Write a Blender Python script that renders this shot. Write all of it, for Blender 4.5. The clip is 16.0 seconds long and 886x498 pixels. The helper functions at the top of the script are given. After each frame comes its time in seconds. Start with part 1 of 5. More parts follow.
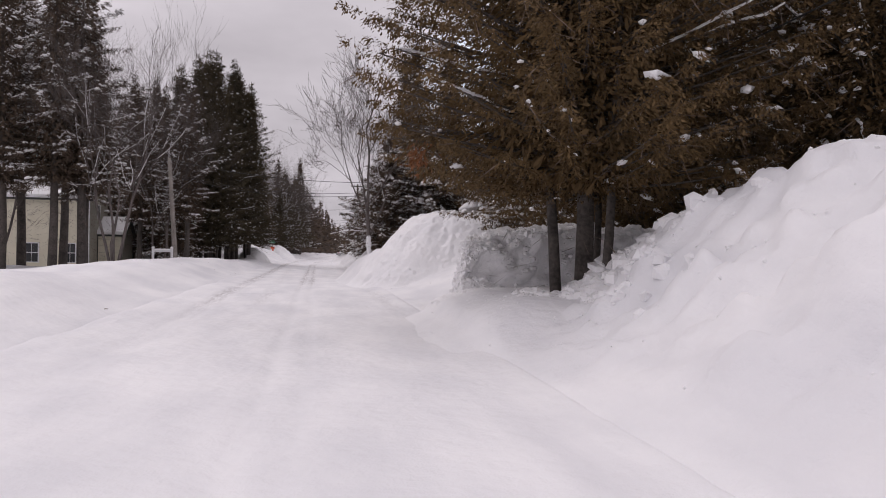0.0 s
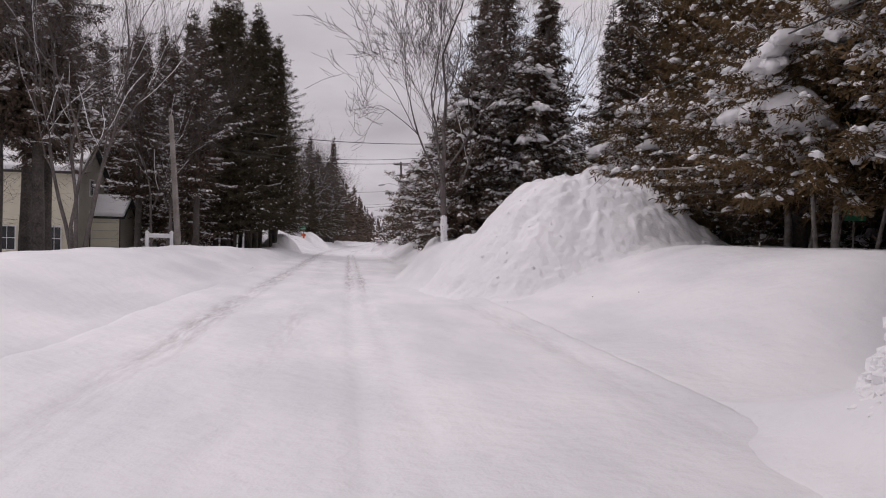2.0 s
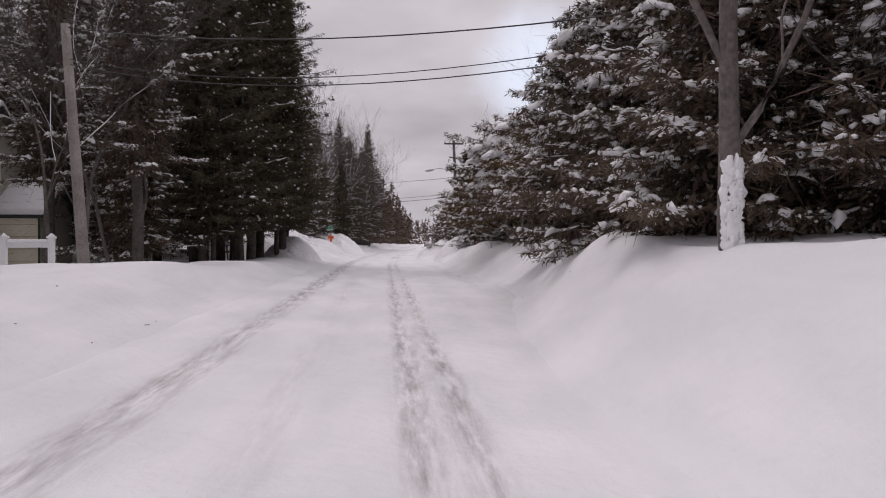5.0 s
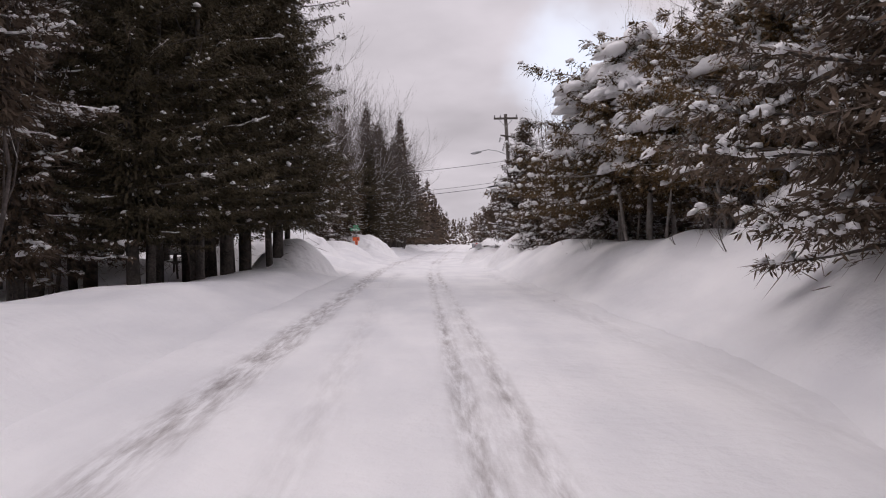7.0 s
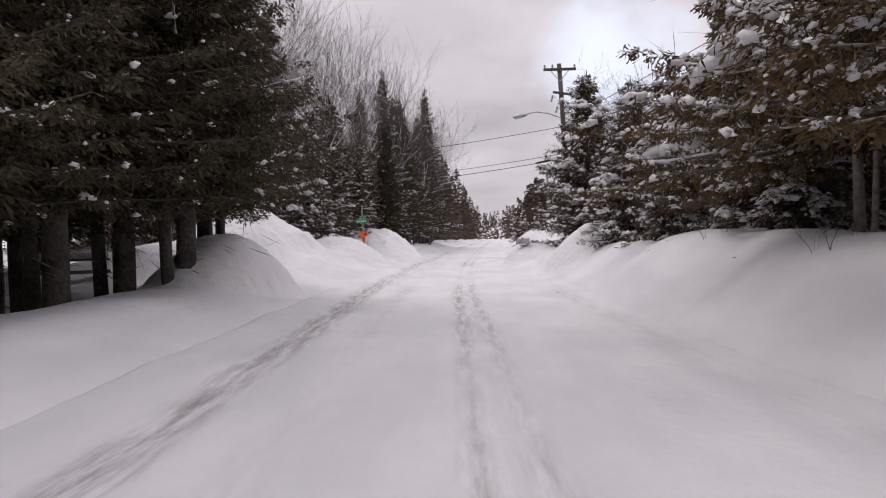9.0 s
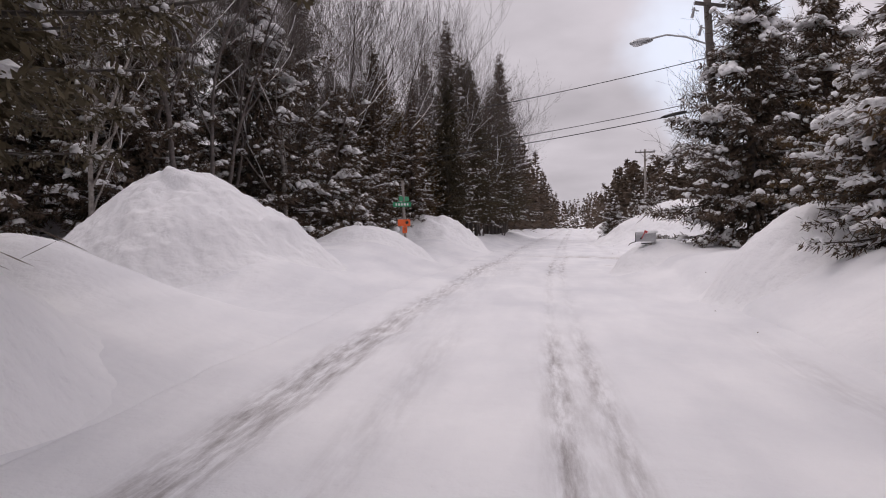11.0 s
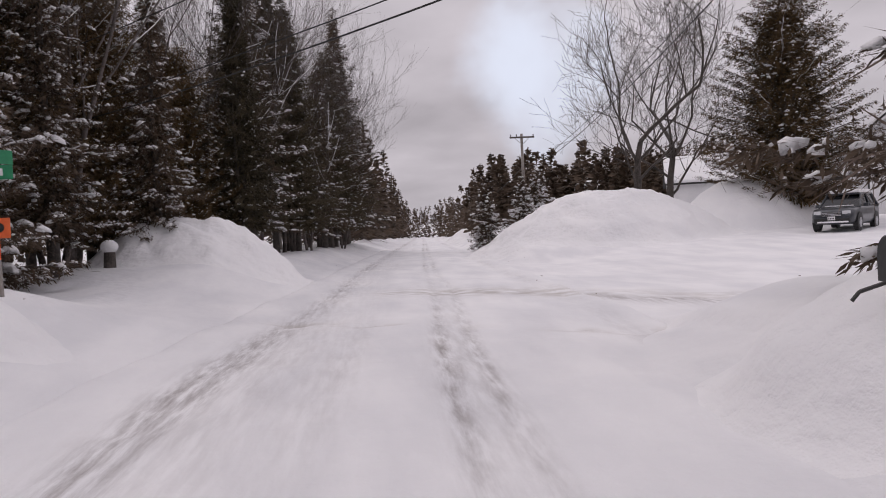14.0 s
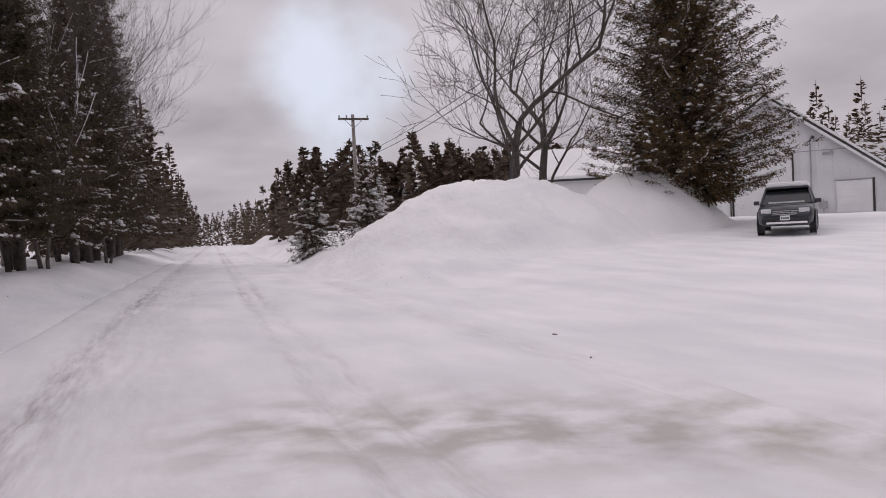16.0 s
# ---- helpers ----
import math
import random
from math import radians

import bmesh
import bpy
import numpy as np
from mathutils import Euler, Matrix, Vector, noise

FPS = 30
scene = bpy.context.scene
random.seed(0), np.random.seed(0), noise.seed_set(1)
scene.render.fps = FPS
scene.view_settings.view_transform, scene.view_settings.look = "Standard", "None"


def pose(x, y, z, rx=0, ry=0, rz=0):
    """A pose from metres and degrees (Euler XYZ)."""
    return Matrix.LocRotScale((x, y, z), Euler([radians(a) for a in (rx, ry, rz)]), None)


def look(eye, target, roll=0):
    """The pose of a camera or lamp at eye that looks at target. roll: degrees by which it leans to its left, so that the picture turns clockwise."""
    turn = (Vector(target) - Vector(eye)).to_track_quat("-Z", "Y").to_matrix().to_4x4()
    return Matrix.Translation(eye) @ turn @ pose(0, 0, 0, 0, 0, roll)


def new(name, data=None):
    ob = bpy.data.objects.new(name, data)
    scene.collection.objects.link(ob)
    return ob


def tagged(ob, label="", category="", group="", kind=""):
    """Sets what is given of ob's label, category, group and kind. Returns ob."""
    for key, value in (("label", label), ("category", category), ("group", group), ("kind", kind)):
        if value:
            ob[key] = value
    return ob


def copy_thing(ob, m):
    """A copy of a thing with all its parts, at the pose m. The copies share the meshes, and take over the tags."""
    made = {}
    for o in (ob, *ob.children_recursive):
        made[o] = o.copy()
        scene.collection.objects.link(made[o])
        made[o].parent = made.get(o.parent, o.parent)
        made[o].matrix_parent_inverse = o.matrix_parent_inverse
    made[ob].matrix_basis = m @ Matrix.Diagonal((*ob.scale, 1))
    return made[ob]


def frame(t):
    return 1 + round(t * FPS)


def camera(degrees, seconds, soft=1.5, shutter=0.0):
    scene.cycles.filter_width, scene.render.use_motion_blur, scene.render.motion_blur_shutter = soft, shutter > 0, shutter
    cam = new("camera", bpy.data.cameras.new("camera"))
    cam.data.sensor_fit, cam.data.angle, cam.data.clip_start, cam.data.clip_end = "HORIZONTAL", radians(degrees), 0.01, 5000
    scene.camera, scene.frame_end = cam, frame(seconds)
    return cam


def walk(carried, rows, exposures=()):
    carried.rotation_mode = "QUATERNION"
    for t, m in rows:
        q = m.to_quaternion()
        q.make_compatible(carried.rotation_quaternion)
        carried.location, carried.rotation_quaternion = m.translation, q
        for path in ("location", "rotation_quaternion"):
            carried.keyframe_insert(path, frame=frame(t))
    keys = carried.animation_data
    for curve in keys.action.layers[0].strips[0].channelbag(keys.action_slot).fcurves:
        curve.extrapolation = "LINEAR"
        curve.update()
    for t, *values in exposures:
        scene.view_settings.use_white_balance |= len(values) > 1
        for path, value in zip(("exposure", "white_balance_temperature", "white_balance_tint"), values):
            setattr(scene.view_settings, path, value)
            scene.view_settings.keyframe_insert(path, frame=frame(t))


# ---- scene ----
cam = camera(61.0, 16.0, soft=1.0)
PATH = [
    (0, (0.695, -0.127, 1.467), (1.027, 1.845, 1.474), 2.4),
    (0.5, (0.454, 2.973, 1.442), (0.764, 4.949, 1.456), 2.3),
    (1, (0.259, 6.016, 1.404), (0.554, 7.994, 1.403), 2.2),
    (1.5, (0.156, 8.941, 1.375), (0.403, 10.926, 1.365), 2.2),
    (2, (0.02, 11.871, 1.359), (0.275, 13.855, 1.336), 2.8),
    (2.5, (-0.113, 14.782, 1.339), (0.117, 16.768, 1.305), 2.1),
    (3, (-0.219, 17.681, 1.32), (0.003, 19.668, 1.285), 1.6),
    (3.5, (-0.285, 20.549, 1.308), (-0.098, 22.54, 1.283), 0.9),
    (4, (-0.29, 23.444, 1.325), (-0.123, 25.437, 1.317), 0.8),
    (4.5, (-0.281, 26.499, 1.347), (-0.148, 28.494, 1.3), 1.6),
    (5, (-0.117, 29.535, 1.37), (0.04, 31.528, 1.347), 1.6),
    (5.2, (-0.039, 30.713, 1.38), (0.08, 32.71, 1.359), 1.1),
    (7.3, (-0.232, 43.045, 1.379), (-0.17, 45.044, 1.356), 0.3),
    (7.5, (-0.235, 44.22, 1.368), (-0.153, 46.218, 1.337), 0.6),
    (8, (-0.164, 47.201, 1.358), (-0.096, 49.2, 1.329), 0.6),
    (8.5, (-0.088, 50.196, 1.351), (-0.032, 52.195, 1.32), 0.6),
    (9, (0.019, 53.14, 1.366), (-0.001, 55.14, 1.332), -0.3),
    (9.2, (0.065, 54.338, 1.382), (-0.088, 56.332, 1.35), 0.8),
    (11.3, (-0.106, 66.769, 1.436), (-0.348, 68.754, 1.376), -0.3),
    (11.5, (-0.128, 67.935, 1.434), (-0.374, 69.919, 1.381), -0.9),
    (12, (-0.111, 70.788, 1.425), (-0.292, 72.779, 1.361), 0.2),
    (12.5, (-0.078, 73.661, 1.382), (-0.206, 75.655, 1.298), -0.7),
    (13, (-0.081, 76.578, 1.326), (-0.172, 78.574, 1.241), -1.3),
    (13.5, (-0.021, 79.572, 1.3), (-0.01, 81.571, 1.262), -1.7),
    (14, (0.06, 82.535, 1.308), (0.233, 84.527, 1.262), -1.3),
    (14.5, (0.165, 85.591, 1.321), (0.432, 87.571, 1.243), -1.5),
    (15, (0.255, 88.557, 1.284), (0.682, 90.509, 1.213), -0.4),
    (15.5, (0.278, 91.487, 1.285), (0.875, 93.394, 1.218), -1.0),
    (16, (0.171, 94.41, 1.297), (0.869, 96.284, 1.243), -1.5),
]
EXPOSURES = [(0.0, -0.30, 6560, 18), (1.6, -0.34, 6560, 18), (5.0, -0.33, 6560, 18), (7.6, -0.13, 6560, 18), (9.0, -0.12, 6560, 18), (11.5, -0.32, 6560, 18), (14.0, -0.42, 6560, 18), (16.0, -0.46, 6560, 18)]
walk(cam, [(t, look(eye, target, roll - 1.5)) for t, eye, target, roll in PATH], exposures=EXPOSURES)

# ---- sky, sun ----
def new_world():
    w = bpy.data.worlds.new("winter_sky")
    scene.world = w
    w.use_nodes = True
    nt = w.node_tree
    nt.nodes.clear()
    N, L = nt.nodes.new, nt.links.new
    out, bg = N("ShaderNodeOutputWorld"), N("ShaderNodeBackground")
    sky = N("ShaderNodeTexSky")
    sky.sky_type, sky.sun_disc = "NISHITA", False
    sky.sun_elevation, sky.sun_rotation = radians(24), radians(20)
    dim = N("ShaderNodeVectorMath"); dim.operation = "SCALE"; dim.inputs["Scale"].default_value = 0.16
    L(sky.outputs[0], dim.inputs[0])
    geo = N("ShaderNodeTexCoord")
    sep = N("ShaderNodeSeparateXYZ"); L(geo.outputs["Generated"], sep.inputs[0])
    # overcast: the zenith is about twice as bright as the horizon
    up = N("ShaderNodeMapRange"); L(sep.outputs["Z"], up.inputs["Value"])
    up.inputs["From Min"].default_value, up.inputs["From Max"].default_value = 0.0, 1.0
    up.inputs["To Min"].default_value, up.inputs["To Max"].default_value = 0.57, 1.20
    # cloud sheets, flattened towards the horizon
    lift = N("ShaderNodeMath"); lift.operation = "ADD"; lift.inputs[1].default_value = 0.22
    L(sep.outputs["Z"], lift.inputs[0])
    flat = N("ShaderNodeVectorMath"); flat.operation = "DIVIDE"
    comb = N("ShaderNodeCombineXYZ")
    for k in range(3):
        L(lift.outputs[0], comb.inputs[k])
    L(geo.outputs["Generated"], flat.inputs[0]); L(comb.outputs[0], flat.inputs[1])
    n1 = N("ShaderNodeTexNoise"); n1.inputs["Scale"].default_value = 1.5; n1.inputs["Detail"].default_value = 5; n1.inputs["Roughness"].default_value = 0.5
    L(flat.outputs[0], n1.inputs["Vector"])
    cl = N("ShaderNodeMapRange"); L(n1.outputs["Fac"], cl.inputs["Value"])
    cl.inputs["From Min"].default_value, cl.inputs["From Max"].default_value = 0.3, 0.7
    cl.inputs["To Min"].default_value, cl.inputs["To Max"].default_value = 0.80, 1.20
    mul = N("ShaderNodeMath"); mul.operation = "MULTIPLY"
    L(up.outputs[0], mul.inputs[0]); L(cl.outputs[0], mul.inputs[1])
    tint = N("ShaderNodeVectorMath"); tint.operation = "SCALE"; tint.inputs[0].default_value = (1.0, 0.975, 1.02)
    L(mul.outputs[0], tint.inputs["Scale"])
    # a torn place in the cloud where the pale blue shows
    gap = N("ShaderNodeVectorMath"); gap.operation = "DOT_PRODUCT"
    gap.inputs[1].default_value = Vector(GAP_DIR).normalized()
    L(geo.outputs["Generated"], gap.inputs[0])
    wob = N("ShaderNodeTexNoise"); wob.inputs["Scale"].default_value = 7.0; wob.inputs["Detail"].default_value = 4
    L(geo.outputs["Generated"], wob.inputs["Vector"])
    wm = N("ShaderNodeMath"); wm.operation = "MULTIPLY_ADD"; wm.inputs[1].default_value = 0.016; L(wob.outputs["Fac"], wm.inputs[0]); L(gap.outputs["Value"], wm.inputs[2])
    gr = N("ShaderNodeMapRange"); gr.interpolation_type = "SMOOTHSTEP"; L(wm.outputs[0], gr.inputs["Value"])
    gr.inputs["From Min"].default_value, gr.inputs["From Max"].default_value = 1.0010, 1.0090
    gr.inputs["To Max"].default_value = 0.9
    pale = N("ShaderNodeVectorMath"); pale.operation = "MULTIPLY_ADD"
    pale.inputs[1].default_value, pale.inputs[2].default_value = (0.004, 0.005, 0.006), (0.98, 1.10, 1.25)
    L(dim.outputs[0], pale.inputs[0])
    mx = N("ShaderNodeMix"); mx.data_type = "RGBA"
    L(gr.outputs[0], mx.inputs["Factor"]); L(tint.outputs[0], mx.inputs["A"]); L(pale.outputs[0], mx.inputs["B"])
    L(mx.outputs["Result"], bg.inputs["Color"])
    L(bg.outputs[0], out.inputs[0])


GAP_DIR = (0.215, 0.955, 0.195)
new_world()
sun = new("sun", bpy.data.lights.new("sun", "SUN"))
sun.data.energy, sun.data.angle, sun.data.color = 0.75, radians(25), (1.0, 0.95, 0.9)
sun.matrix_world = look((-25, 30, 60), (0, 0, 0))


# ---- materials ----
def material(name, rough=0.8, metal=0.0):
    m = bpy.data.materials.new(name)
    m.use_nodes = True
    b = m.node_tree.nodes["Principled BSDF"]
    b.inputs["Roughness"].default_value, b.inputs["Metallic"].default_value = rough, metal
    return m, m.node_tree, b


def grain(nt, scale, detail=4.0, coords="Object"):
    tc = nt.nodes.new("ShaderNodeTexCoord")
    n = nt.nodes.new("ShaderNodeTexNoise")
    n.inputs["Scale"].default_value, n.inputs["Detail"].default_value = scale, detail
    nt.links.new(tc.outputs[coords], n.inputs["Vector"])
    return n


def ramp(nt, src, stops):
    r = nt.nodes.new("ShaderNodeValToRGB")
    e = r.color_ramp.elements
    while len(e) < len(stops):
        e.new(0.5)
    for el, (p, c) in zip(e, stops):
        el.position, el.color = p, (*c, 1)
    nt.links.new(src, r.inputs[0])
    return r


def bump(nt, b, src, strength, dist):
    n = nt.nodes.new("ShaderNodeBump")
    n.inputs["Strength"].default_value, n.inputs["Distance"].default_value = strength, dist
    nt.links.new(src, n.inputs["Height"])
    nt.links.new(n.outputs[0], b.inputs["Normal"])
    return n


def two_scale(name, dark, light, rough=0.85, fine=18.0, coarse=1.5, relief=0.3, depth=0.01, metal=0.0):
    """A surface with a fine grain and coarse stains between two colours."""
    m, nt, b = material(name, rough, metal)
    a, c = grain(nt, fine), grain(nt, coarse)
    mx = nt.nodes.new("ShaderNodeMath"); mx.operation = "ADD"
    nt.links.new(a.outputs["Fac"], mx.inputs[0]); nt.links.new(c.outputs["Fac"], mx.inputs[1])
    hf = nt.nodes.new("ShaderNodeMath"); hf.operation = "MULTIPLY"; hf.inputs[1].default_value = 0.5
    nt.links.new(mx.outputs[0], hf.inputs[0])
    r = ramp(nt, hf.outputs[0], ((0.36, dark), (0.64, light)))
    nt.links.new(r.outputs[0], b.inputs["Base Color"])
    bump(nt, b, a.outputs["Fac"], relief, depth)
    return m


def snow_material(name, dirt=False):
    m, nt, b = material(name, 0.65)
    fine, mid, big = grain(nt, 45, 3), grain(nt, 5.0, 5), grain(nt, 0.45, 4)
    r = ramp(nt, big.outputs["Fac"], ((0.3, (0.80, 0.80, 0.815)), (0.7, (0.88, 0.875, 0.88))))
    col = r.outputs[0]
    if dirt:
        at = nt.nodes.new("ShaderNodeAttribute"); at.attribute_name = "dirt"
        tc = nt.nodes.new("ShaderNodeTexCoord")
        mp = nt.nodes.new("ShaderNodeMapping"); mp.inputs["Scale"].default_value = (9.0, 1.1, 1.0)
        nt.links.new(tc.outputs["Object"], mp.inputs[0])
        st = nt.nodes.new("ShaderNodeTexNoise"); st.inputs["Scale"].default_value = 1.0; st.inputs["Detail"].default_value = 7; st.inputs["Roughness"].default_value = 0.65
        nt.links.new(mp.outputs[0], st.inputs["Vector"])
        sr = nt.nodes.new("ShaderNodeMapRange"); nt.links.new(st.outputs["Fac"], sr.inputs["Value"])
        sr.inputs["From Min"].default_value, sr.inputs["From Max"].default_value = 0.38, 0.66
        ml = nt.nodes.new("ShaderNodeMath"); ml.operation = "MULTIPLY"
        nt.links.new(sr.outputs[0], ml.inputs[0]); nt.links.new(at.outputs["Fac"], ml.inputs[1])
        mx = nt.nodes.new("ShaderNodeMix"); mx.data_type = "RGBA"
        mx.inputs["B"].default_value = (0.36, 0.335, 0.33, 1)
        nt.links.new(ml.outputs[0], mx.inputs["Factor"]); nt.links.new(col, mx.inputs["A"])
        col = mx.outputs["Result"]
        a3 = nt.nodes.new("ShaderNodeAttribute"); a3.attribute_name = "stain"
        n3 = grain(nt, 2.2, 7)
        r3 = nt.nodes.new("ShaderNodeMapRange"); nt.links.new(n3.outputs["Fac"], r3.inputs["Value"])
        r3.inputs["From Min"].default_value, r3.inputs["From Max"].default_value = 0.36, 0.62
        m3_ = nt.nodes.new("ShaderNodeMath"); m3_.operation = "MULTIPLY"
        nt.links.new(r3.outputs[0], m3_.inputs[0]); nt.links.new(a3.outputs["Fac"], m3_.inputs[1])
        x3 = nt.nodes.new("ShaderNodeMix"); x3.data_type = "RGBA"; x3.inputs["B"].default_value = (0.42, 0.385, 0.345, 1)
        nt.links.new(m3_.outputs[0], x3.inputs["Factor"]); nt.links.new(col, x3.inputs["A"])
        col = x3.outputs["Result"]
        # packed snow lies in long paler and greyer swathes
        mp2 = nt.nodes.new("ShaderNodeMapping"); mp2.inputs["Scale"].default_value = (1.1, 0.3, 1.0)
        nt.links.new(tc.outputs["Object"], mp2.inputs[0])
        sw2 = nt.nodes.new("ShaderNodeTexNoise"); sw2.inputs["Scale"].default_value = 1.0; sw2.inputs["Detail"].default_value = 6
        nt.links.new(mp2.outputs[0], sw2.inputs["Vector"])
        rs = ramp(nt, sw2.outputs["Fac"], ((0.36, (0.89, 0.893, 0.905)), (0.62, (1.0, 1.0, 1.0))))
        mm = nt.nodes.new("ShaderNodeMix"); mm.data_type, mm.blend_type = "RGBA", "MULTIPLY"; mm.inputs["Factor"].default_value = 1.0
        nt.links.new(col, mm.inputs["A"]); nt.links.new(rs.outputs[0], mm.inputs["B"])
        col = mm.outputs["Result"]
    nt.links.new(col, b.inputs["Base Color"])
    ad = nt.nodes.new("ShaderNodeMath"); ad.operation = "MULTIPLY_ADD"; ad.inputs[1].default_value = 0.12
    nt.links.new(fine.outputs["Fac"], ad.inputs[0]); nt.links.new(mid.outputs["Fac"], ad.inputs[2])
    bump(nt, b, ad.outputs[0], 0.6 if not dirt else 0.5, 0.09 if not dirt else 0.07)
    b.inputs["Specular IOR Level"].default_value = 0.25
    return m


def leaf_material(name, dark, light):
    m, nt, b = material(name, 0.75)
    g = nt.nodes.new("ShaderNodeNewGeometry")
    oi = nt.nodes.new("ShaderNodeObjectInfo")
    n = grain(nt, 0.9, 3)
    ad = nt.nodes.new("ShaderNodeMath"); ad.operation = "MULTIPLY_ADD"; ad.inputs[1].default_value = 0.5
    nt.links.new(g.outputs["Random Per Island"], ad.inputs[0]); nt.links.new(n.outputs["Fac"], ad.inputs[2])
    a2 = nt.nodes.new("ShaderNodeMath"); a2.operation = "MULTIPLY_ADD"; a2.inputs[1].default_value = 0.25
    nt.links.new(oi.outputs["Random"], a2.inputs[0]); nt.links.new(ad.outputs[0], a2.inputs[2])
    r = ramp(nt, a2.outputs[0], ((0.45, dark), (1.1, light)))
    nt.links.new(r.outputs[0], b.inputs["Base Color"])
    b.inputs["Specular IOR Level"].default_value = 0.2
    return m


SNOW = snow_material("snow")
ROADSNOW = snow_material("packed_road_snow", dirt=True)
SPRUCE = leaf_material("spruce_needles", (0.036, 0.026, 0.020), (0.125, 0.090, 0.064))
CEDAR = leaf_material("cedar_sprays", (0.042, 0.030, 0.017), (0.150, 0.096, 0.044))
CEDAR_DARK = leaf_material("old_cedar_sprays", (0.030, 0.026, 0.017), (0.100, 0.080, 0.048))
RUST = leaf_material("dead_cedar_sprays", (0.12, 0.048, 0.02), (0.26, 0.11, 0.05))
DEADTWIG = two_scale("dead_twigs", (0.08, 0.058, 0.046), (0.22, 0.165, 0.135), 0.9, 8, 2, 0.1)
BARK = two_scale("bark", (0.032, 0.027, 0.024), (0.115, 0.098, 0.086), fine=14, coarse=2, relief=0.8, depth=0.03)
GREYBARK = two_scale("grey_bark", (0.055, 0.046, 0.042), (0.16, 0.135, 0.125), fine=16, coarse=2, relief=0.6, depth=0.02)
BIRCH = two_scale("birch_bark", (0.13, 0.11, 0.10), (0.40, 0.37, 0.34), fine=9, coarse=1.2, relief=0.3)


# ---- mesh tools ----
def mesh_of(name, verts, faces, mat, smooth=False):
    me = bpy.data.meshes.new(name)
    me.from_pydata([tuple(v) for v in verts] if not isinstance(verts, np.ndarray) else verts.tolist(), [], faces if isinstance(faces, list) else faces.tolist())
    me.materials.append(mat)
    if smooth:
        me.polygons.foreach_set("use_smooth", np.ones(len(me.polygons), bool))
    me.update()
    return me


def part(name, bm, mat, parent=None, label="", smooth=False):
    """One mesh object from a bmesh (or a ready mesh), under its thing."""
    if isinstance(bm, bmesh.types.BMesh):
        me = bpy.data.meshes.new(name)
        bm.to_mesh(me)
        bm.free()
        me.materials.append(mat)
        if smooth:
            me.polygons.foreach_set("use_smooth", np.ones(len(me.polygons), bool))
    else:
        me = bm
    ob = new(name, me)
    if parent is not None:
        ob.parent = parent
    if label:
        ob["label"] = label
    return ob


import functools


@functools.lru_cache(maxsize=None)
def noise_table(seed):
    return np.random.RandomState(seed).rand(256, 256) * 2 - 1


def vnoise(x, y, s, seed=0):
    """Smooth value noise in [-1, 1] with cells of s metres, on arrays."""
    r = noise_table(seed)
    x, y = np.asarray(x, float) / s, np.asarray(y, float) / s
    i, j = np.floor(x).astype(int), np.floor(y).astype(int)
    u, v = x - i, y - j
    u, v = u * u * (3 - 2 * u), v * v * (3 - 2 * v)
    p = lambda a, b: r[a % 256, b % 256]
    return (p(i, j) * (1 - u) + p(i + 1, j) * u) * (1 - v) + (p(i, j + 1) * (1 - u) + p(i + 1, j + 1) * u) * v


def sstep(a, b, x):
    t = np.clip((np.asarray(x, float) - a) / (b - a), 0, 1)
    return t * t * (3 - 2 * t)


# ---- ground ----
def road_x(y):
    """The road's middle: straight, then bending slightly to the right."""
    return 0.06 * 8 * np.log1p(np.exp(np.clip((np.asarray(y, float) - 82) / 8, -40, 40)))


def span(y, a, b, soft=1.5):
    return sstep(a - soft, a + soft, y) * (1 - sstep(b - soft, b + soft, y))


def tilt(x, y):
    """The valley's cross fall: up to the left of the first stretch, down to the right of the last."""
    x, y = np.clip(np.asarray(x, float), -45, 45), np.asarray(y, float)
    return 0.026 * (np.maximum(-x, 0) * (1 - sstep(88, 106, y)) - np.maximum(x, 0) * sstep(55, 70, y))


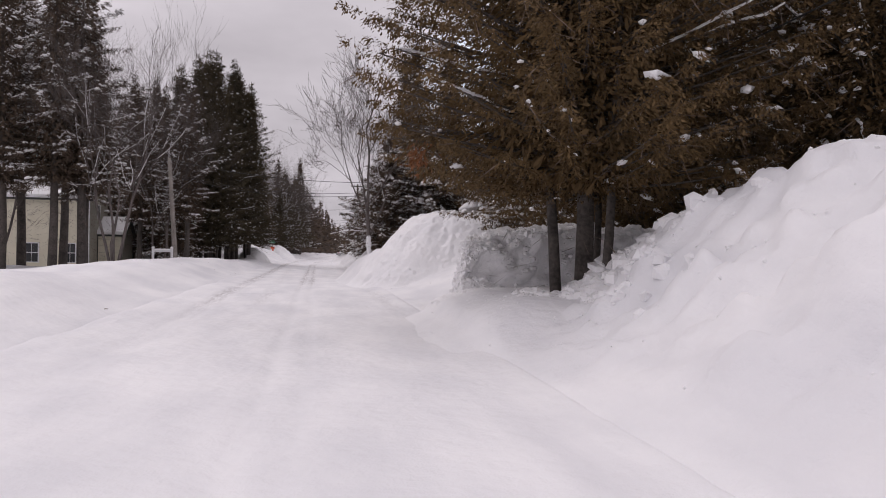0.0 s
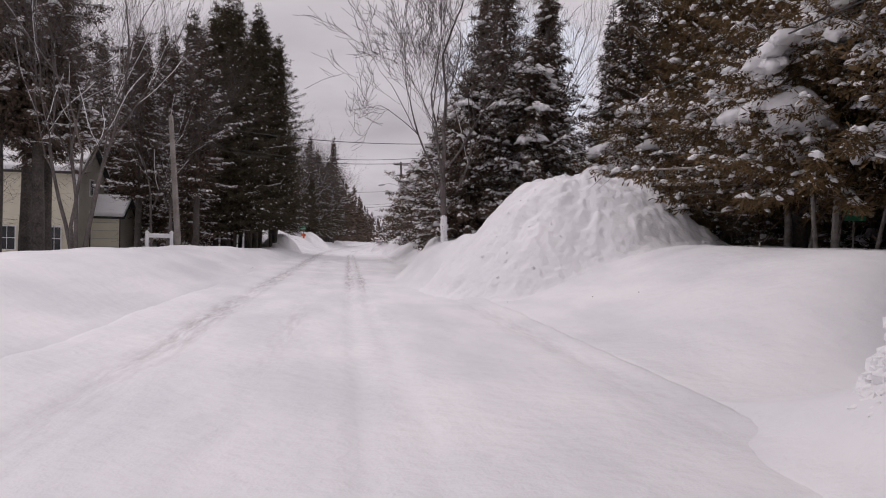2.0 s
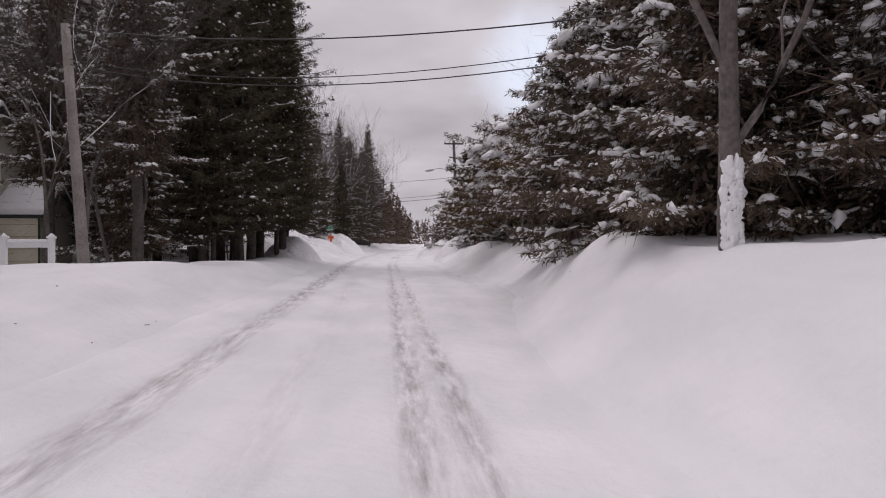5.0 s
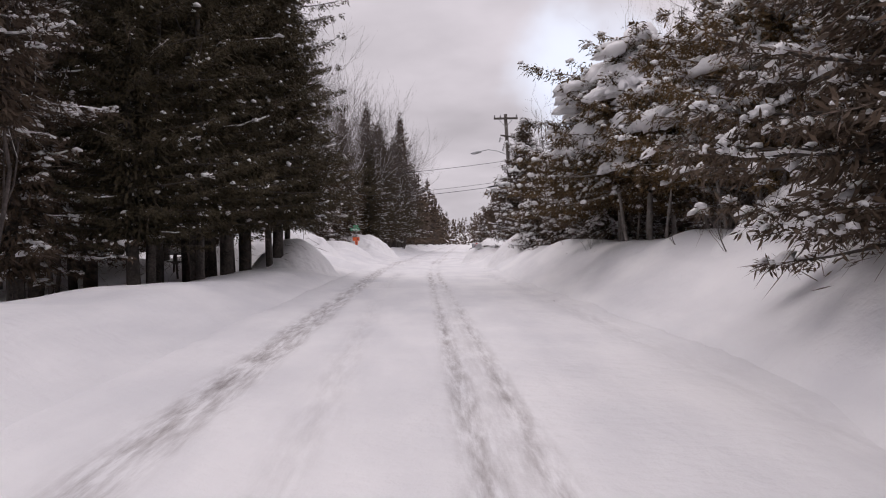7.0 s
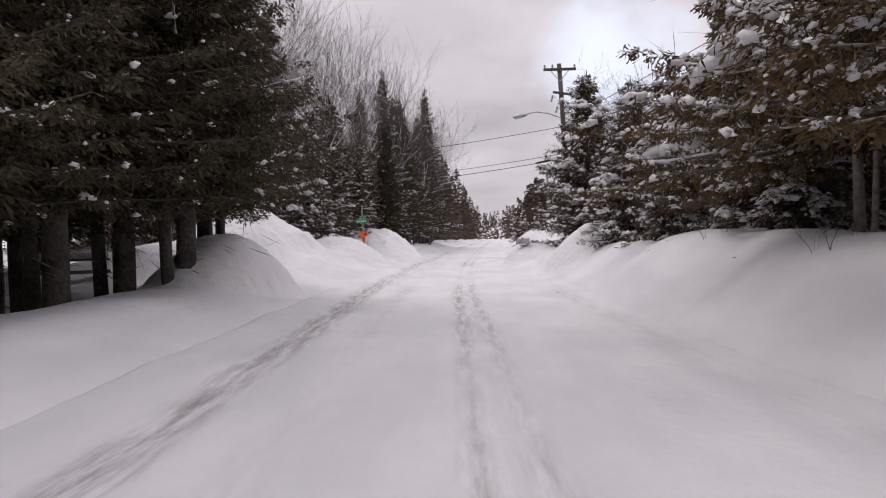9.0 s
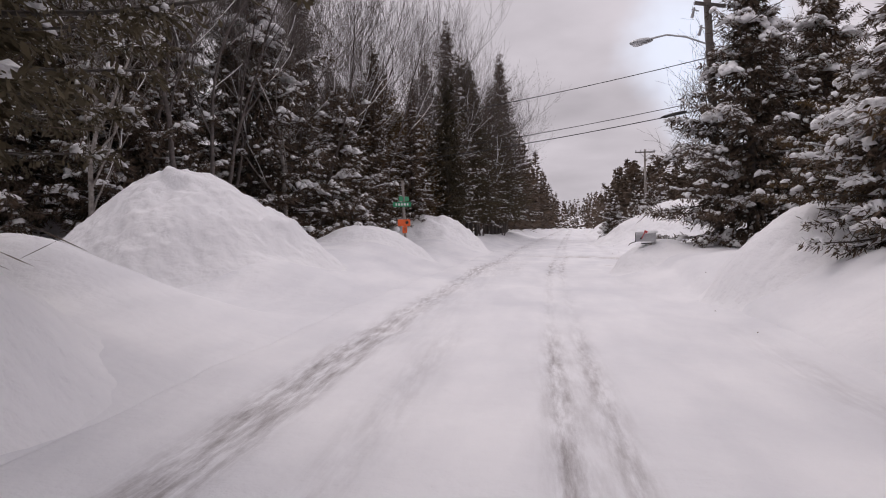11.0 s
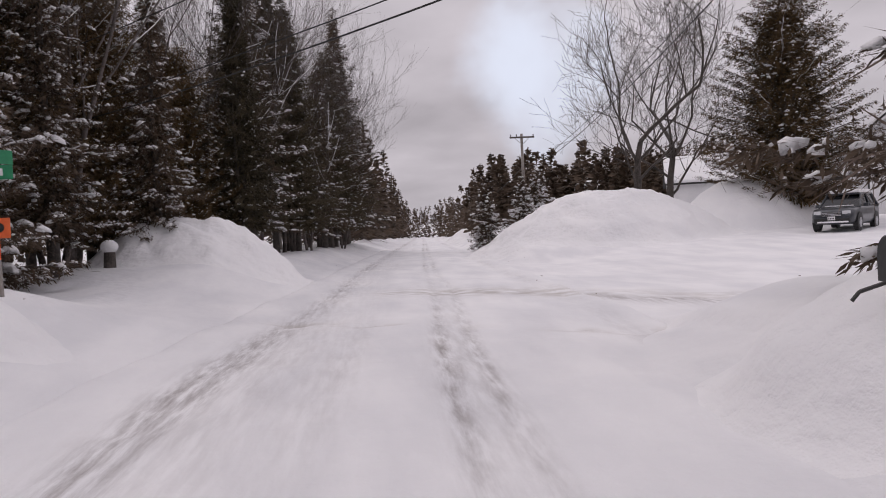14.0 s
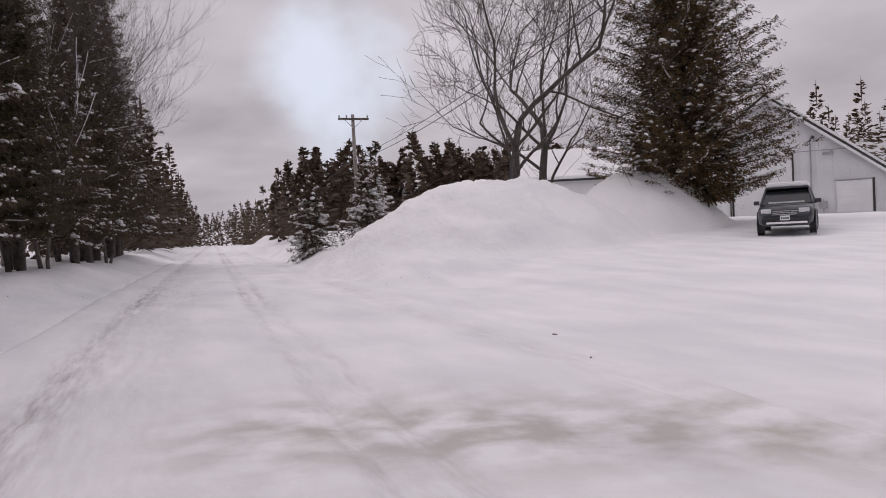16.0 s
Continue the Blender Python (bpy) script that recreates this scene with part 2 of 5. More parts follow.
def ground_z(x, y):
    x, y = np.asarray(x, float), np.asarray(y, float)
    u = x - road_x(y)
    near = 1 - sstep(160, 320, np.abs(y))
    # left shoulder: a low bank, open at the drive and at the side street
    crest = 0.72 + 0.12 * vnoise(y, 0 * y, 5, 3) + 0.10 * vnoise(x, y, 2.2, 4)
    cedars = span(y, 49, 72.5, 3)
    left = crest * sstep(3.0, 5.8 - 1.0 * cedars, -u) * (1 - 0.42 * cedars) * (1 - 1.15 * sstep(6.5, 11, -u) * span(y, 20, 62, 4)) - 0.75 * cedars * sstep(5.6, 9.5, -u)
    left *= 1 - 0.85 * span(y, 75.5, 79.0, 1.0) * (1 - sstep(14, 30, -u)) - 0.45 * span(y, 94, 100, 2.0)
    left += 0.75 * sstep(4.9, 6.9, -u) * span(y, 73.2, 74.9, 1.2) * (1 - sstep(8, 12, -u))
    # right shoulder
    rc = 1.32 + 0.14 * vnoise(y, 0 * y, 4, 7) + 0.12 * vnoise(x, y, 1.8, 8)
    rc = rc - 0.55 * sstep(76, 85, y)
    foot = 2.6 - 1.35 * span(y, 28, 44, 7) - 1.9 * span(y, 81, 92, 5)
    rc = rc + 0.16 * span(y, 33, 41, 6)
    right = rc * sstep(0, 2.6 - 0.7 * span(y, 28, 44, 7) + 1.0 * span(y, 81, 92, 5), u - foot) ** 1.15 * (1 - 0.25 * sstep(7, 12, u))
    right *= span(y, 31, 92, 1.5)
    wood = (1.0 - 0.3 * sstep(10, 20, u)) * sstep(8.0, 11.5, u) * span(y, 20, 94, 3) * 0.9
    right = np.maximum(right, wood)
    right = np.maximum(right, (1.32 + 0.1 * vnoise(x, y, 1.7, 15)) * sstep(3.0, 7.6, u) * span(y, 19.5, 33, 1.5))
    # ploughed mass by the start, high on the right
    big = (1.15 + 1.62 * (1 - sstep(8, 16, y)) + 0.10 * np.clip(x - 7, 0, 3)) * sstep(2.8, 7.5, u) * (1 - sstep(14.0, 15.8, y)) * (1 - sstep(13, 21, u)) * sstep(-16, -4, y)
    lumps = 0.20 * vnoise(x, y, 1.1, 9) + 0.17 * vnoise(x, y, 0.5, 12) + 0.13 * vnoise(x, y, 0.28, 13) + 0.12 * np.abs(vnoise(x, y, 0.21, 16))
    right = np.maximum(right, big + lumps * sstep(3.2, 5.0, u) * (1 - sstep(13, 16, y)) * (1 - sstep(13, 17, u)) * sstep(-12, -4, y))
    ramp = (0.72 + 0.08 * vnoise(x, y, 0.9, 14)) * sstep(1.9, 4.2, u) * span(y, 10.0, 17.0, 1.6)
    right = np.maximum(right, ramp)
    # open yard on the right, climbing to the barn
    yard = 1.95 * sstep(2, 40, (x - 4) * 0.74 + (y - 100) * 0.55) * sstep(3.0, 9, u) * sstep(93, 103, y)
    verge = 0.75 * sstep(3.2, 5.2, u) * sstep(112, 118, y)
    right = right + np.maximum(yard, verge)
    z = np.where(u < 0, left, right)
    z = z + 0.03 * vnoise(x, y, 0.8, 11) * sstep(2.6, 3.6, np.abs(u))
    hill = 22 * sstep(170, 420, y) * sstep(15, 120, np.abs(x - 20)) + 5 * sstep(60, 300, np.abs(x))
    return z * near + hill + tilt(x, y) - 0.14 * (1 - sstep(2.95, 3.3, np.abs(u)))


def axis(parts):
    out = []
    for a, b, n in parts:
        out += list(np.linspace(a, b, n, endpoint=False))
    return np.array(out + [parts[-1][1]])


def grid_mesh(name, X, Y, Z, mat):
    h, w = X.shape
    verts = np.stack([X.ravel(), Y.ravel(), Z.ravel()], 1)
    i = (np.arange(h - 1)[:, None] * w + np.arange(w - 1)[None]).ravel()
    return mesh_of(name, verts, np.stack([i, i + 1, i + w + 1, i + w], 1), mat, True)


gx = axis(((-1600, -120, 14), (-120, -20, 30), (-20, -9, 34), (-9, 2, 54), (2, 10, 110), (10, 11, 5), (11, 45, 50), (45, 120, 25), (120, 1600, 14)))
gy = axis(((-1600, -60, 14), (-60, -4, 24), (-4, 20, 220), (20, 60, 130), (60, 125, 180), (125, 180, 50), (180, 420, 40), (420, 3000, 16)))
GX, GY = np.meshgrid(gx, gy)
gm = grid_mesh("ground", GX, GY, ground_z(GX, GY), ROADSNOW)
soil = np.exp(-((GY - 97.0 + 0.9 * (GX - 4.2)) / 0.75) ** 2) * sstep(3.6, 4.4, GX) * (1 - sstep(6.0, 7.4, GX))
ga = gm.attributes.new("dirt", "FLOAT", "POINT")
ga.data.foreach_set("value", np.clip(0.85 * soil, 0, 1).astype(np.float32).ravel())
gs = gm.attributes.new("stain", "FLOAT", "POINT")
gs.data.foreach_set("value", np.clip(0.40 * np.exp(-((GY - 98.0 + 0.45 * (GX - 3.3)) / 1.1) ** 2) * sstep(3.0, 3.4, GX) * (1 - sstep(8.0, 12.0, GX)), 0, 1).astype(np.float32).ravel())
ground = new("ground", gm)
tagged(ground, "deep fresh white snow cover with ploughed banks", "snow", kind="structure")

# road: packed snow with wheel ruts, dirty where the tyres have worn it
ru = np.linspace(-3.35, 3.35, 84)
ry = axis(((-12, -2, 12), (-2, 125, 700), (125, 330, 200)))
RU, RY = np.meshgrid(ru, ry)


def rut(u, c, w):
    return np.exp(-((u - c) / w) ** 2)


wob = 0.12 * vnoise(RY, 0 * RY, 9, 21)
sw = 0.35 * vnoise(RY, 0 * RY, 22, 22)
m1 = rut(RU, -2.2 + wob, 0.16) + 0.5 * rut(RU, -1.95 + wob, 0.10)
m2 = 1.1 * rut(RU, 0.10 + wob * 0.6, 0.09) + 0.35 * rut(RU, 0.28 + wob, 0.28) + 0.9 * rut(RU, 0.50 + wob, 0.09)
m3 = rut(RU, 2.65 + wob, 0.22)
m4 = rut(RU, -1.0 + sw, 0.2)
cross = np.exp(-((RY - 99.6 + 0.48 * np.clip(RU, 0, 9)) / 1.1) ** 2) * sstep(-1.6, 0, RU) + 0.8 * np.exp(-((RY - 93.2 + 0.45 * RU - 0.3 * vnoise(RU, 0 * RU, 0.8, 27)) / 0.17) ** 2) * np.clip(0.35 + 1.3 * vnoise(RU, RY, 0.7, 26), 0, 1)
patchy = np.clip(0.45 + 0.9 * vnoise(RY, RU, 6, 23), 0, 1.2)
start = sstep(24, 36, RY)
dirt = m1 * (0.35 + 0.65 * patchy) * sstep(8, 30, RY) + m2 * (0.18 + 0.65 * patchy) * start * (1 + 0.5 * span(RY, 28, 46, 6)) + 0.35 * m3 * patchy + 0.25 * m4 * patchy + 0.30 * rut(RU, -1.75, 0.55) * sstep(70, 80, RY) * (0.5 + 0.5 * patchy) + 0.45 * m1 * span(RY, 50, 85, 8)
RZ = 0.004 - 0.035 * m1 - 0.025 * m2 - 0.03 * m3 - 0.012 * m4 - 0.035 * cross + 0.012 * vnoise(RU, RY, 0.35, 24) + 0.03 * vnoise(RU, RY, 1.6, 25)
RZ = RZ - 0.12 * sstep(3.15, 3.35, np.abs(RU)) + 0.05 * sstep(2.3, 3.1, np.abs(RU))
rm = grid_mesh("road", RU + road_x(RY), RY, RZ + tilt(RU + road_x(RY), RY), ROADSNOW)
da = rm.attributes.new("dirt", "FLOAT", "POINT")
da.data.foreach_set("value", np.clip(dirt, 0, 1).astype(np.float32).ravel())
sa_ = rm.attributes.new("stain", "FLOAT", "POINT")
sa_.data.foreach_set("value", np.clip(0.8 * cross, 0, 0.75).astype(np.float32).ravel())
road = tagged(new("road", rm), "snow-packed road with dirty wheel ruts", "road", kind="structure")


def heap(cx, cy, rx, ry_, h, seed, turn=0.0, power=1.6, lump=0.16, label="tall heap of ploughed white snow", n=90, foot=None, foot_w=2.0, chunk=0.0):
    """A pile of ploughed snow: steep, blocky, sunk into the ground at its foot."""
    a = np.linspace(-1.5, 1.5, n)
    P, Q = np.meshgrid(a, a)
    c, s = math.cos(radians(turn)), math.sin(radians(turn))
    X, Y = P * rx * c - Q * ry_ * s, P * rx * s + Q * ry_ * c
    wx, wy = X + cx, Y + cy
    jx = wx + 0.45 * vnoise(wx, wy, 1.1, seed + 5) + 0.16 * vnoise(wx, wy, 0.4, seed + 6)
    jy = wy + 0.45 * vnoise(wx, wy, 1.1, seed + 7) + 0.16 * vnoise(wx, wy, 0.4, seed + 8)
    R = np.hypot(P, Q) * (1 + 0.07 * vnoise(jx, jy, 2.4, seed) + 0.015 * vnoise(jx, jy, 0.7, seed + 1))
    bell = 1 / (1 + (R / 0.80) ** (2.1 * power))
    rough = 0.38 * vnoise(wx, wy, 1.3, seed + 2) + 0.42 * vnoise(jx, jy, 0.5, seed + 3) + 0.25 * np.abs(vnoise(jx, jy, 0.26, seed + 4)) + 0.18 * vnoise(wx, wy, 0.14, seed + 9)
    Z = h * bell * (1 - sstep(0.75, 1.45, R)) * 1.03 + lump * rough * sstep(0.05, 0.4, bell) - 0.25 * sstep(1.2, 1.5, R)
    if foot is not None:
        Z = Z * sstep(foot, foot + foot_w, wx - road_x(wy)) - 0.4 * (1 - sstep(foot - 1, foot, wx - road_x(wy)))
    Z = Z - 0.30 * (1 - sstep(0.10, 0.55, Z)) + tilt(wx, wy)
    base = ground_z(wx, wy) - 0.05
    k_ = 0.17
    Z = k_ * np.logaddexp(Z / k_, base / k_) - 0.09 * sstep(1.1, 1.4, np.maximum(np.abs(P), np.abs(Q)))
    if chunk:
        # broken lumps standing out of the cut face
        face = sstep(0.03, 0.3, Z - base) * chunk * sstep(3.3, 3.7, wx)
        ridge = lambda s_, k: 1 - 2 * np.abs(vnoise(wx + 0.4 * Z, Z * 1.3 + 0.8 * wy, s_, seed + k))
        Y = Y - face * (0.45 * vnoise(wx, Z + wy, 0.55, seed + 20) + 0.5 * vnoise(wx + 3, Z + wy, 0.26, seed + 21) + 0.3 * ridge(0.19, 22))
        Z = Z + face * (0.3 * vnoise(wx, wy, 0.4, seed + 23) + 0.34 * vnoise(wx, wy, 0.2, seed + 24))
    ob = new("snow_mound", grid_mesh("snow_mound", X, Y, Z, SNOW))
    ob.location = (cx, cy, 0)
    tagged(ob, label, "snow mound", group="ploughed snow heaps beside the road")
    return ob


first_heap = heap(6.5, 31.4, 4.3, 3.2, 3.0, 31, power=1.45, lump=0.30, n=200, foot=0.9, foot_w=3.5)
wall = heap(8.7, 17.1, 7.2, 1.05, 1.95, 35, turn=9, power=5.0, lump=0.16, n=220, chunk=0.24, foot=3.5, foot_w=0.55, label="rough grey-white cut wall of snow lumps beside the drive")
heap(-7.9, 81.7, 3.0, 2.9, 2.7, 41, turn=10, power=1.15, lump=0.26, n=150)
heap(-5.0, 69.6, 1.5, 2.4, 1.35, 45, power=1.6, lump=0.14, n=90, label="shaded bank end of ploughed snow below the cedars")
heap(-5.5, 90.2, 2.3, 1.7, 1.3, 51, lump=0.1, label="low rounded heap of ploughed snow beside the street sign")
heap(-5.4, 104.4, 3.1, 3.0, 1.95, 61, lump=0.26)
heap(12.6, 120.8, 7.4, 4.2, 3.2, 71, turn=14, lump=0.26, n=130)
heap(21.6, 124.4, 6.4, 3.8, 3.85, 81, turn=25, lump=0.2, label="broad heap of ploughed snow below the cedar")
heap(6.3, 53.4, 1.9, 1.5, 2.1, 93, lump=0.18, label="brushy heap of snow under the laden trees")
heap(5.3, 78.9, 2.2, 2.0, 1.75, 91, lump=0.16, foot=1.9, foot_w=1.7, label="low heap of snow by the mailbox drive")
heap(3.75, 87.1, 1.3, 1.6, 1.0, 99, power=1.5, lump=0.06, n=70, label="small drift of snow against the mailbox")
heap(13.5, 192.0, 3.0, 3.0, 1.9, 95, n=40, label="far heap of snow at the road's edge")
heap(-16.0, 88.0, 5.0, 4.0, 1.8, 97, n=50, label="heap of snow at the wood's edge")


# ---- trees ----
def diamonds(base, way, side, length, width, widest=0.5):
    """Slim four-cornered leaves: arrays of base points, ways, side ways, lengths and widths."""
    n = len(base)
    mid = base + way * (length * widest)[:, None]
    v = np.empty((n, 4, 3))
    v[:, 0], v[:, 2] = base, base + way * length[:, None]
    v[:, 1], v[:, 3] = mid + side * (width / 2)[:, None], mid - side * (width / 2)[:, None]
    return v.reshape(-1, 3), np.arange(4 * n).reshape(n, 4)


def unit(v):
    return v / np.maximum(np.linalg.norm(v, axis=-1, keepdims=True), 1e-9)


def tube(points, radii, sides=6):
    """A tapered tube along points."""
    pts, rad = np.asarray(points, float), np.asarray(radii, float)
    d = unit(np.gradient(pts, axis=0))
    ref = np.where(np.abs(d[:, 2:3]) > 0.9, np.array([[1.0, 0, 0]]), np.array([[0, 0, 1.0]]))
    a = unit(np.cross(d, ref))
    b = np.cross(d, a)
    ang = np.linspace(0, 2 * np.pi, sides, endpoint=False)
    v = pts[:, None] + rad[:, None, None] * (np.cos(ang)[None, :, None] * a[:, None] + np.sin(ang)[None, :, None] * b[:, None])
    f = []
    for i in range(len(pts) - 1):
        for k in range(sides):
            f.append((i * sides + k, i * sides + (k + 1) % sides, (i + 1) * sides + (k + 1) % sides, (i + 1) * sides + k))
    return v.reshape(-1, 3), np.array(f)


def joined(pieces):
    vs, fs, o = [], [], 0
    for v, f in pieces:
        vs.append(v)
        fs.append(np.asarray(f) + o)
        o += len(v)
    return np.concatenate(vs), np.concatenate(fs)


def blobs(centres, sizes, rng, turn=None, lat=6, lon=9, jit=0.16):
    """Soft lumps of snow: squashed, uneven balls of 26 corners, in quads."""
    th = np.linspace(0.0, np.pi, lat + 1)
    base = []
    for t in th:
        for k in range(lon):
            p = 2 * np.pi * k / lon
            base.append((math.sin(t) * math.cos(p), math.sin(t) * math.sin(p), math.cos(t)))
    base = np.array(base)
    f = np.array([(i * lon + k, i * lon + (k + 1) % lon, (i + 1) * lon + (k + 1) % lon, (i + 1) * lon + k) for i in range(lat) for k in range(lon)])
    n = len(centres)
    wob_ = 1 + jit * rng.standard_normal((n, len(base)))
    wob_[:, :lon] = 1
    wob_[:, -lon:] = 1
    loc = base[None] * sizes[:, None] * wob_[:, :, None]
    if turn is not None:
        loc[:, :, 2] -= 0.22 * loc[:, :, 0] + 0.16 * (loc[:, :, 0] ** 2 + loc[:, :, 1] ** 2) / np.maximum(sizes[:, None, 0], 1e-3)
        ca, sa = np.cos(turn)[:, None], np.sin(turn)[:, None]
        loc = np.stack([loc[:, :, 0] * ca - loc[:, :, 1] * sa, loc[:, :, 0] * sa + loc[:, :, 1] * ca, loc[:, :, 2]], 2)
    v = centres[:, None] + loc
    return v.reshape(-1, 3), (f[None] + (np.arange(n) * len(base))[:, None, None]).reshape(-1, 4)


def flakes(base, way, length, width, thick, rng):
    """Small uneven pats of snow lying along a twig: eight corners each."""
    n = len(base)
    side = unit(np.cross(way, np.array([0, 0, 1.0])))
    up = np.cross(side, way)
    cube = np.array([(-1, -1, -1), (1, -1, -1), (1, 1, -1), (-1, 1, -1), (-1, -1, 1), (1, -1, 1), (1, 1, 1), (-1, 1, 1)], float) * 0.5
    k = cube[None] * np.stack([length, width, thick], 1)[:, None] * (0.7 + 0.6 * rng.rand(n, 8, 1))
    v = base[:, None] + k[:, :, :1] * way[:, None] + k[:, :, 1:2] * side[:, None] + k[:, :, 2:] * up[:, None]
    q = np.array([(0, 3, 2, 1), (4, 5, 6, 7), (0, 1, 5, 4), (1, 2, 6, 5), (2, 3, 7, 6), (3, 0, 4, 7)])
    return v.reshape(-1, 3), (q[None] + 8 * np.arange(n)[:, None, None]).reshape(-1, 4)


def conifer(name, label, h, r, seed, leaf, clear=0.06, step=0.30, per=6, droop=0.25, twig=(0.34, 0.10), dens=1.0, snow=0.3, load=0, top=0.75, hang=0.35, bark=None, trunk_r=None, group="", ragged=0.22, reps=4, sticks=0.10, stems=1, clump=0.22, load_from=0.0, core=60):
    """A tapered trunk, whorled limbs and thousands of small sprays, with snow lying on them."""
    rng = np.random.RandomState(seed)
    root = new(name)
    tr = trunk_r or 0.011 * h + 0.06
    zs = np.linspace(-0.6, h, 14)
    wobx, woby = np.cumsum(rng.randn(14)) * 0.02, np.cumsum(rng.randn(14)) * 0.02
    pts = np.stack([wobx, woby, zs], 1)
    trunk = [tube(pts, np.maximum(tr * (1 - np.clip(zs / h, 0, 1)) ** 0.8, 0.015), 8)]
    B, W, S, LN, WD = [], [], [], [], []
    sb, sw_, blobc, blobs_, tb, tw, bturn, lined = [], [], [], [], [], [], [], []
    for k in range(1, stems):
        a = 2.2 * k + 0.6
        off = np.array([math.cos(a), math.sin(a), 0.0])
        trunk.append(tube(pts[:9] * (1, 1, 0.9) + off * (0.35 + 0.12 * k) + off * np.linspace(0.0, 0.5, 9)[:, None], tr * (0.75 - 0.1 * k) * np.linspace(1, 0.4, 9), 8))
    z = h * clear
    lv = 0
    while z < h * 0.985:
        q = (z - h * clear) / (h * (1 - clear))
        reach = r * min(1.0, (1 - q) ** top * 1.02) * (0.55 + 0.45 * min(1, q / 0.10 + 0.35))
        k = max(3, int(per * (0.6 + 0.5 * (1 - q))))
        for b in range(k):
            az = 2 * np.pi * (b / k) + rng.rand() * 1.4 + lv * 0.9
            ln = max(0.18, reach * (1 + ragged * rng.randn()))
            z0 = z + rng.randn() * step * 0.35
            dirv = np.array([math.cos(az), math.sin(az), 0.0])
            sl = -droop * (0.6 + 0.8 * rng.rand()) + 0.55 * q
            m = max(3, int(ln / 0.13 * dens))
            s_ = np.sort(rng.rand(m)) ** 0.75
            cur = sl * s_ * ln + 0.16 * ln * s_ ** 2
            axisp = np.array([0, 0, z0]) + dirv * (s_ * ln)[:, None] + np.array([0, 0, 1.0]) * cur[:, None]
            if ln > 0.8 and rng.rand() < 0.7:
                tt = np.linspace(0, 0.85, 4)
                bough_ = np.array([0, 0, z0]) + dirv * (tt * ln)[:, None] + np.array([0, 0, 1.0]) * (sl * tt * ln + 0.16 * ln * tt ** 2)[:, None]
                trunk.append(tube(bough_, 0.006 + 0.016 * ln * (1 - tt) * 0.6, 4))
                if rng.rand() < 0.6 * snow + 0.03:
                    ts_ = np.linspace(0.25 + 0.3 * rng.rand(), 0.75 + 0.25 * rng.rand(), 6)
                    along_ = np.array([0, 0, z0 + 0.025]) + dirv * (ts_ * ln)[:, None] + np.array([0, 0, 1.0]) * (sl * ts_ * ln + 0.16 * ln * ts_ ** 2)[:, None] + 0.02 * rng.randn(6, 3)
                    lined.append(tube(along_, 0.012 + 0.022 * rng.rand(6), 5))
            lat = np.array([-dirv[1], dirv[0], 0.0])
            for sgn in (-1, 1):
                fan = (0.42 * (1 - s_) + 0.14) * min(1.0, ln)
                way = unit(dirv * (0.55 + 0.3 * rng.rand(m))[:, None] + lat * sgn * (0.75 + 0.3 * rng.rand(m))[:, None] + np.array([0, 0, 1.0]) * (-hang + 0.3 * rng.randn(m))[:, None])
                for e in range(reps):
                    st = axisp + way * (fan * e / reps * (0.8 + 0.4 * rng.rand(m)))[:, None] + rng.randn(m, 3) * 0.035
                    B.append(st)
                    w2 = unit(way + 0.42 * rng.randn(m, 3))
                    W.append(w2)
                    S.append(unit(np.cross(w2, np.array([0, 0, 1.0]) + 0.55 * rng.randn(m, 3))))
                    LN.append(twig[0] * (0.5 + 0.8 * rng.rand(m)))
                    WD.append(twig[1] * (0.5 + 0.8 * rng.rand(m)))
                pick = rng.rand(m) < 0.42 * snow * (0.25 + 1.2 * s_)
                if pick.any():
                    sb.append(axisp[pick] + way[pick] * (fan[pick] * rng.rand(pick.sum()))[:, None] + np.array([0, 0, 0.05]))
                    sw_.append(way[pick])
                pick = rng.rand(m) < sticks * (0.5 + 0.5 * (q < 0.4))
                if pick.any():
                    tb.append(axisp[pick])
                    tw.append(unit(way[pick] + 0.5 * rng.randn(pick.sum(), 3)))
            if load and q >= load_from and rng.rand() < load and ln > 0.5:
                t_ = 0.35 + 0.42 * rng.rand()
                mid_ = np.array([0, 0, z0]) + dirv * t_ * ln + np.array([0, 0, sl * t_ * ln + 0.16 * ln * t_ ** 2 + 0.04])
                g0_ = clump * (0.35 + 0.65 * rng.rand() ** 1.5)
                # a smooth cushion, with fingers of snow lying out along the twigs
                blobc.append(mid_); blobs_.append((g0_ * 1.05, g0_ * 0.85, g0_ * 0.62)); bturn.append(az)
                for e in range(8 + int(rng.rand() * 7)):
                    fa_ = 1.1 * rng.randn()
                    fd_ = dirv * math.cos(fa_) + lat * math.sin(fa_)
                    out_ = g0_ * (0.4 + 1.5 * rng.rand())
                    blobc.append(mid_ + fd_ * out_ + np.array([0, 0, -0.42 * out_ * (0.4 + 0.8 * rng.rand())]))
                    g_ = g0_ * (0.28 + 0.35 * rng.rand())
                    blobs_.append((g_ * (1.2 + 0.9 * rng.rand()), g_ * (0.6 + 0.4 * rng.rand()), g_ * (0.45 + 0.35 * rng.rand())))
                    bturn.append(az + fa_)
        z += step * (0.8 + 0.4 * rng.rand()) * (0.65 + 0.35 * (1 - q))
        lv += 1
    for tv, tf in trunk[:stems]:
        part("trunk", mesh_of("trunk", tv, tf, bark or BARK, True), None, root)
    if trunk[stems:]:
        tv, tf = joined(trunk[stems:])
        lb_ = part("limb_layer", mesh_of("limb_layer", tv, tf, bark or BARK, True), None, root)
        lb_["kind"] = "stuff"
    # hanging inner foliage, which keeps the heart of the crown dark
    nc = int(2.4 * h * r * core)
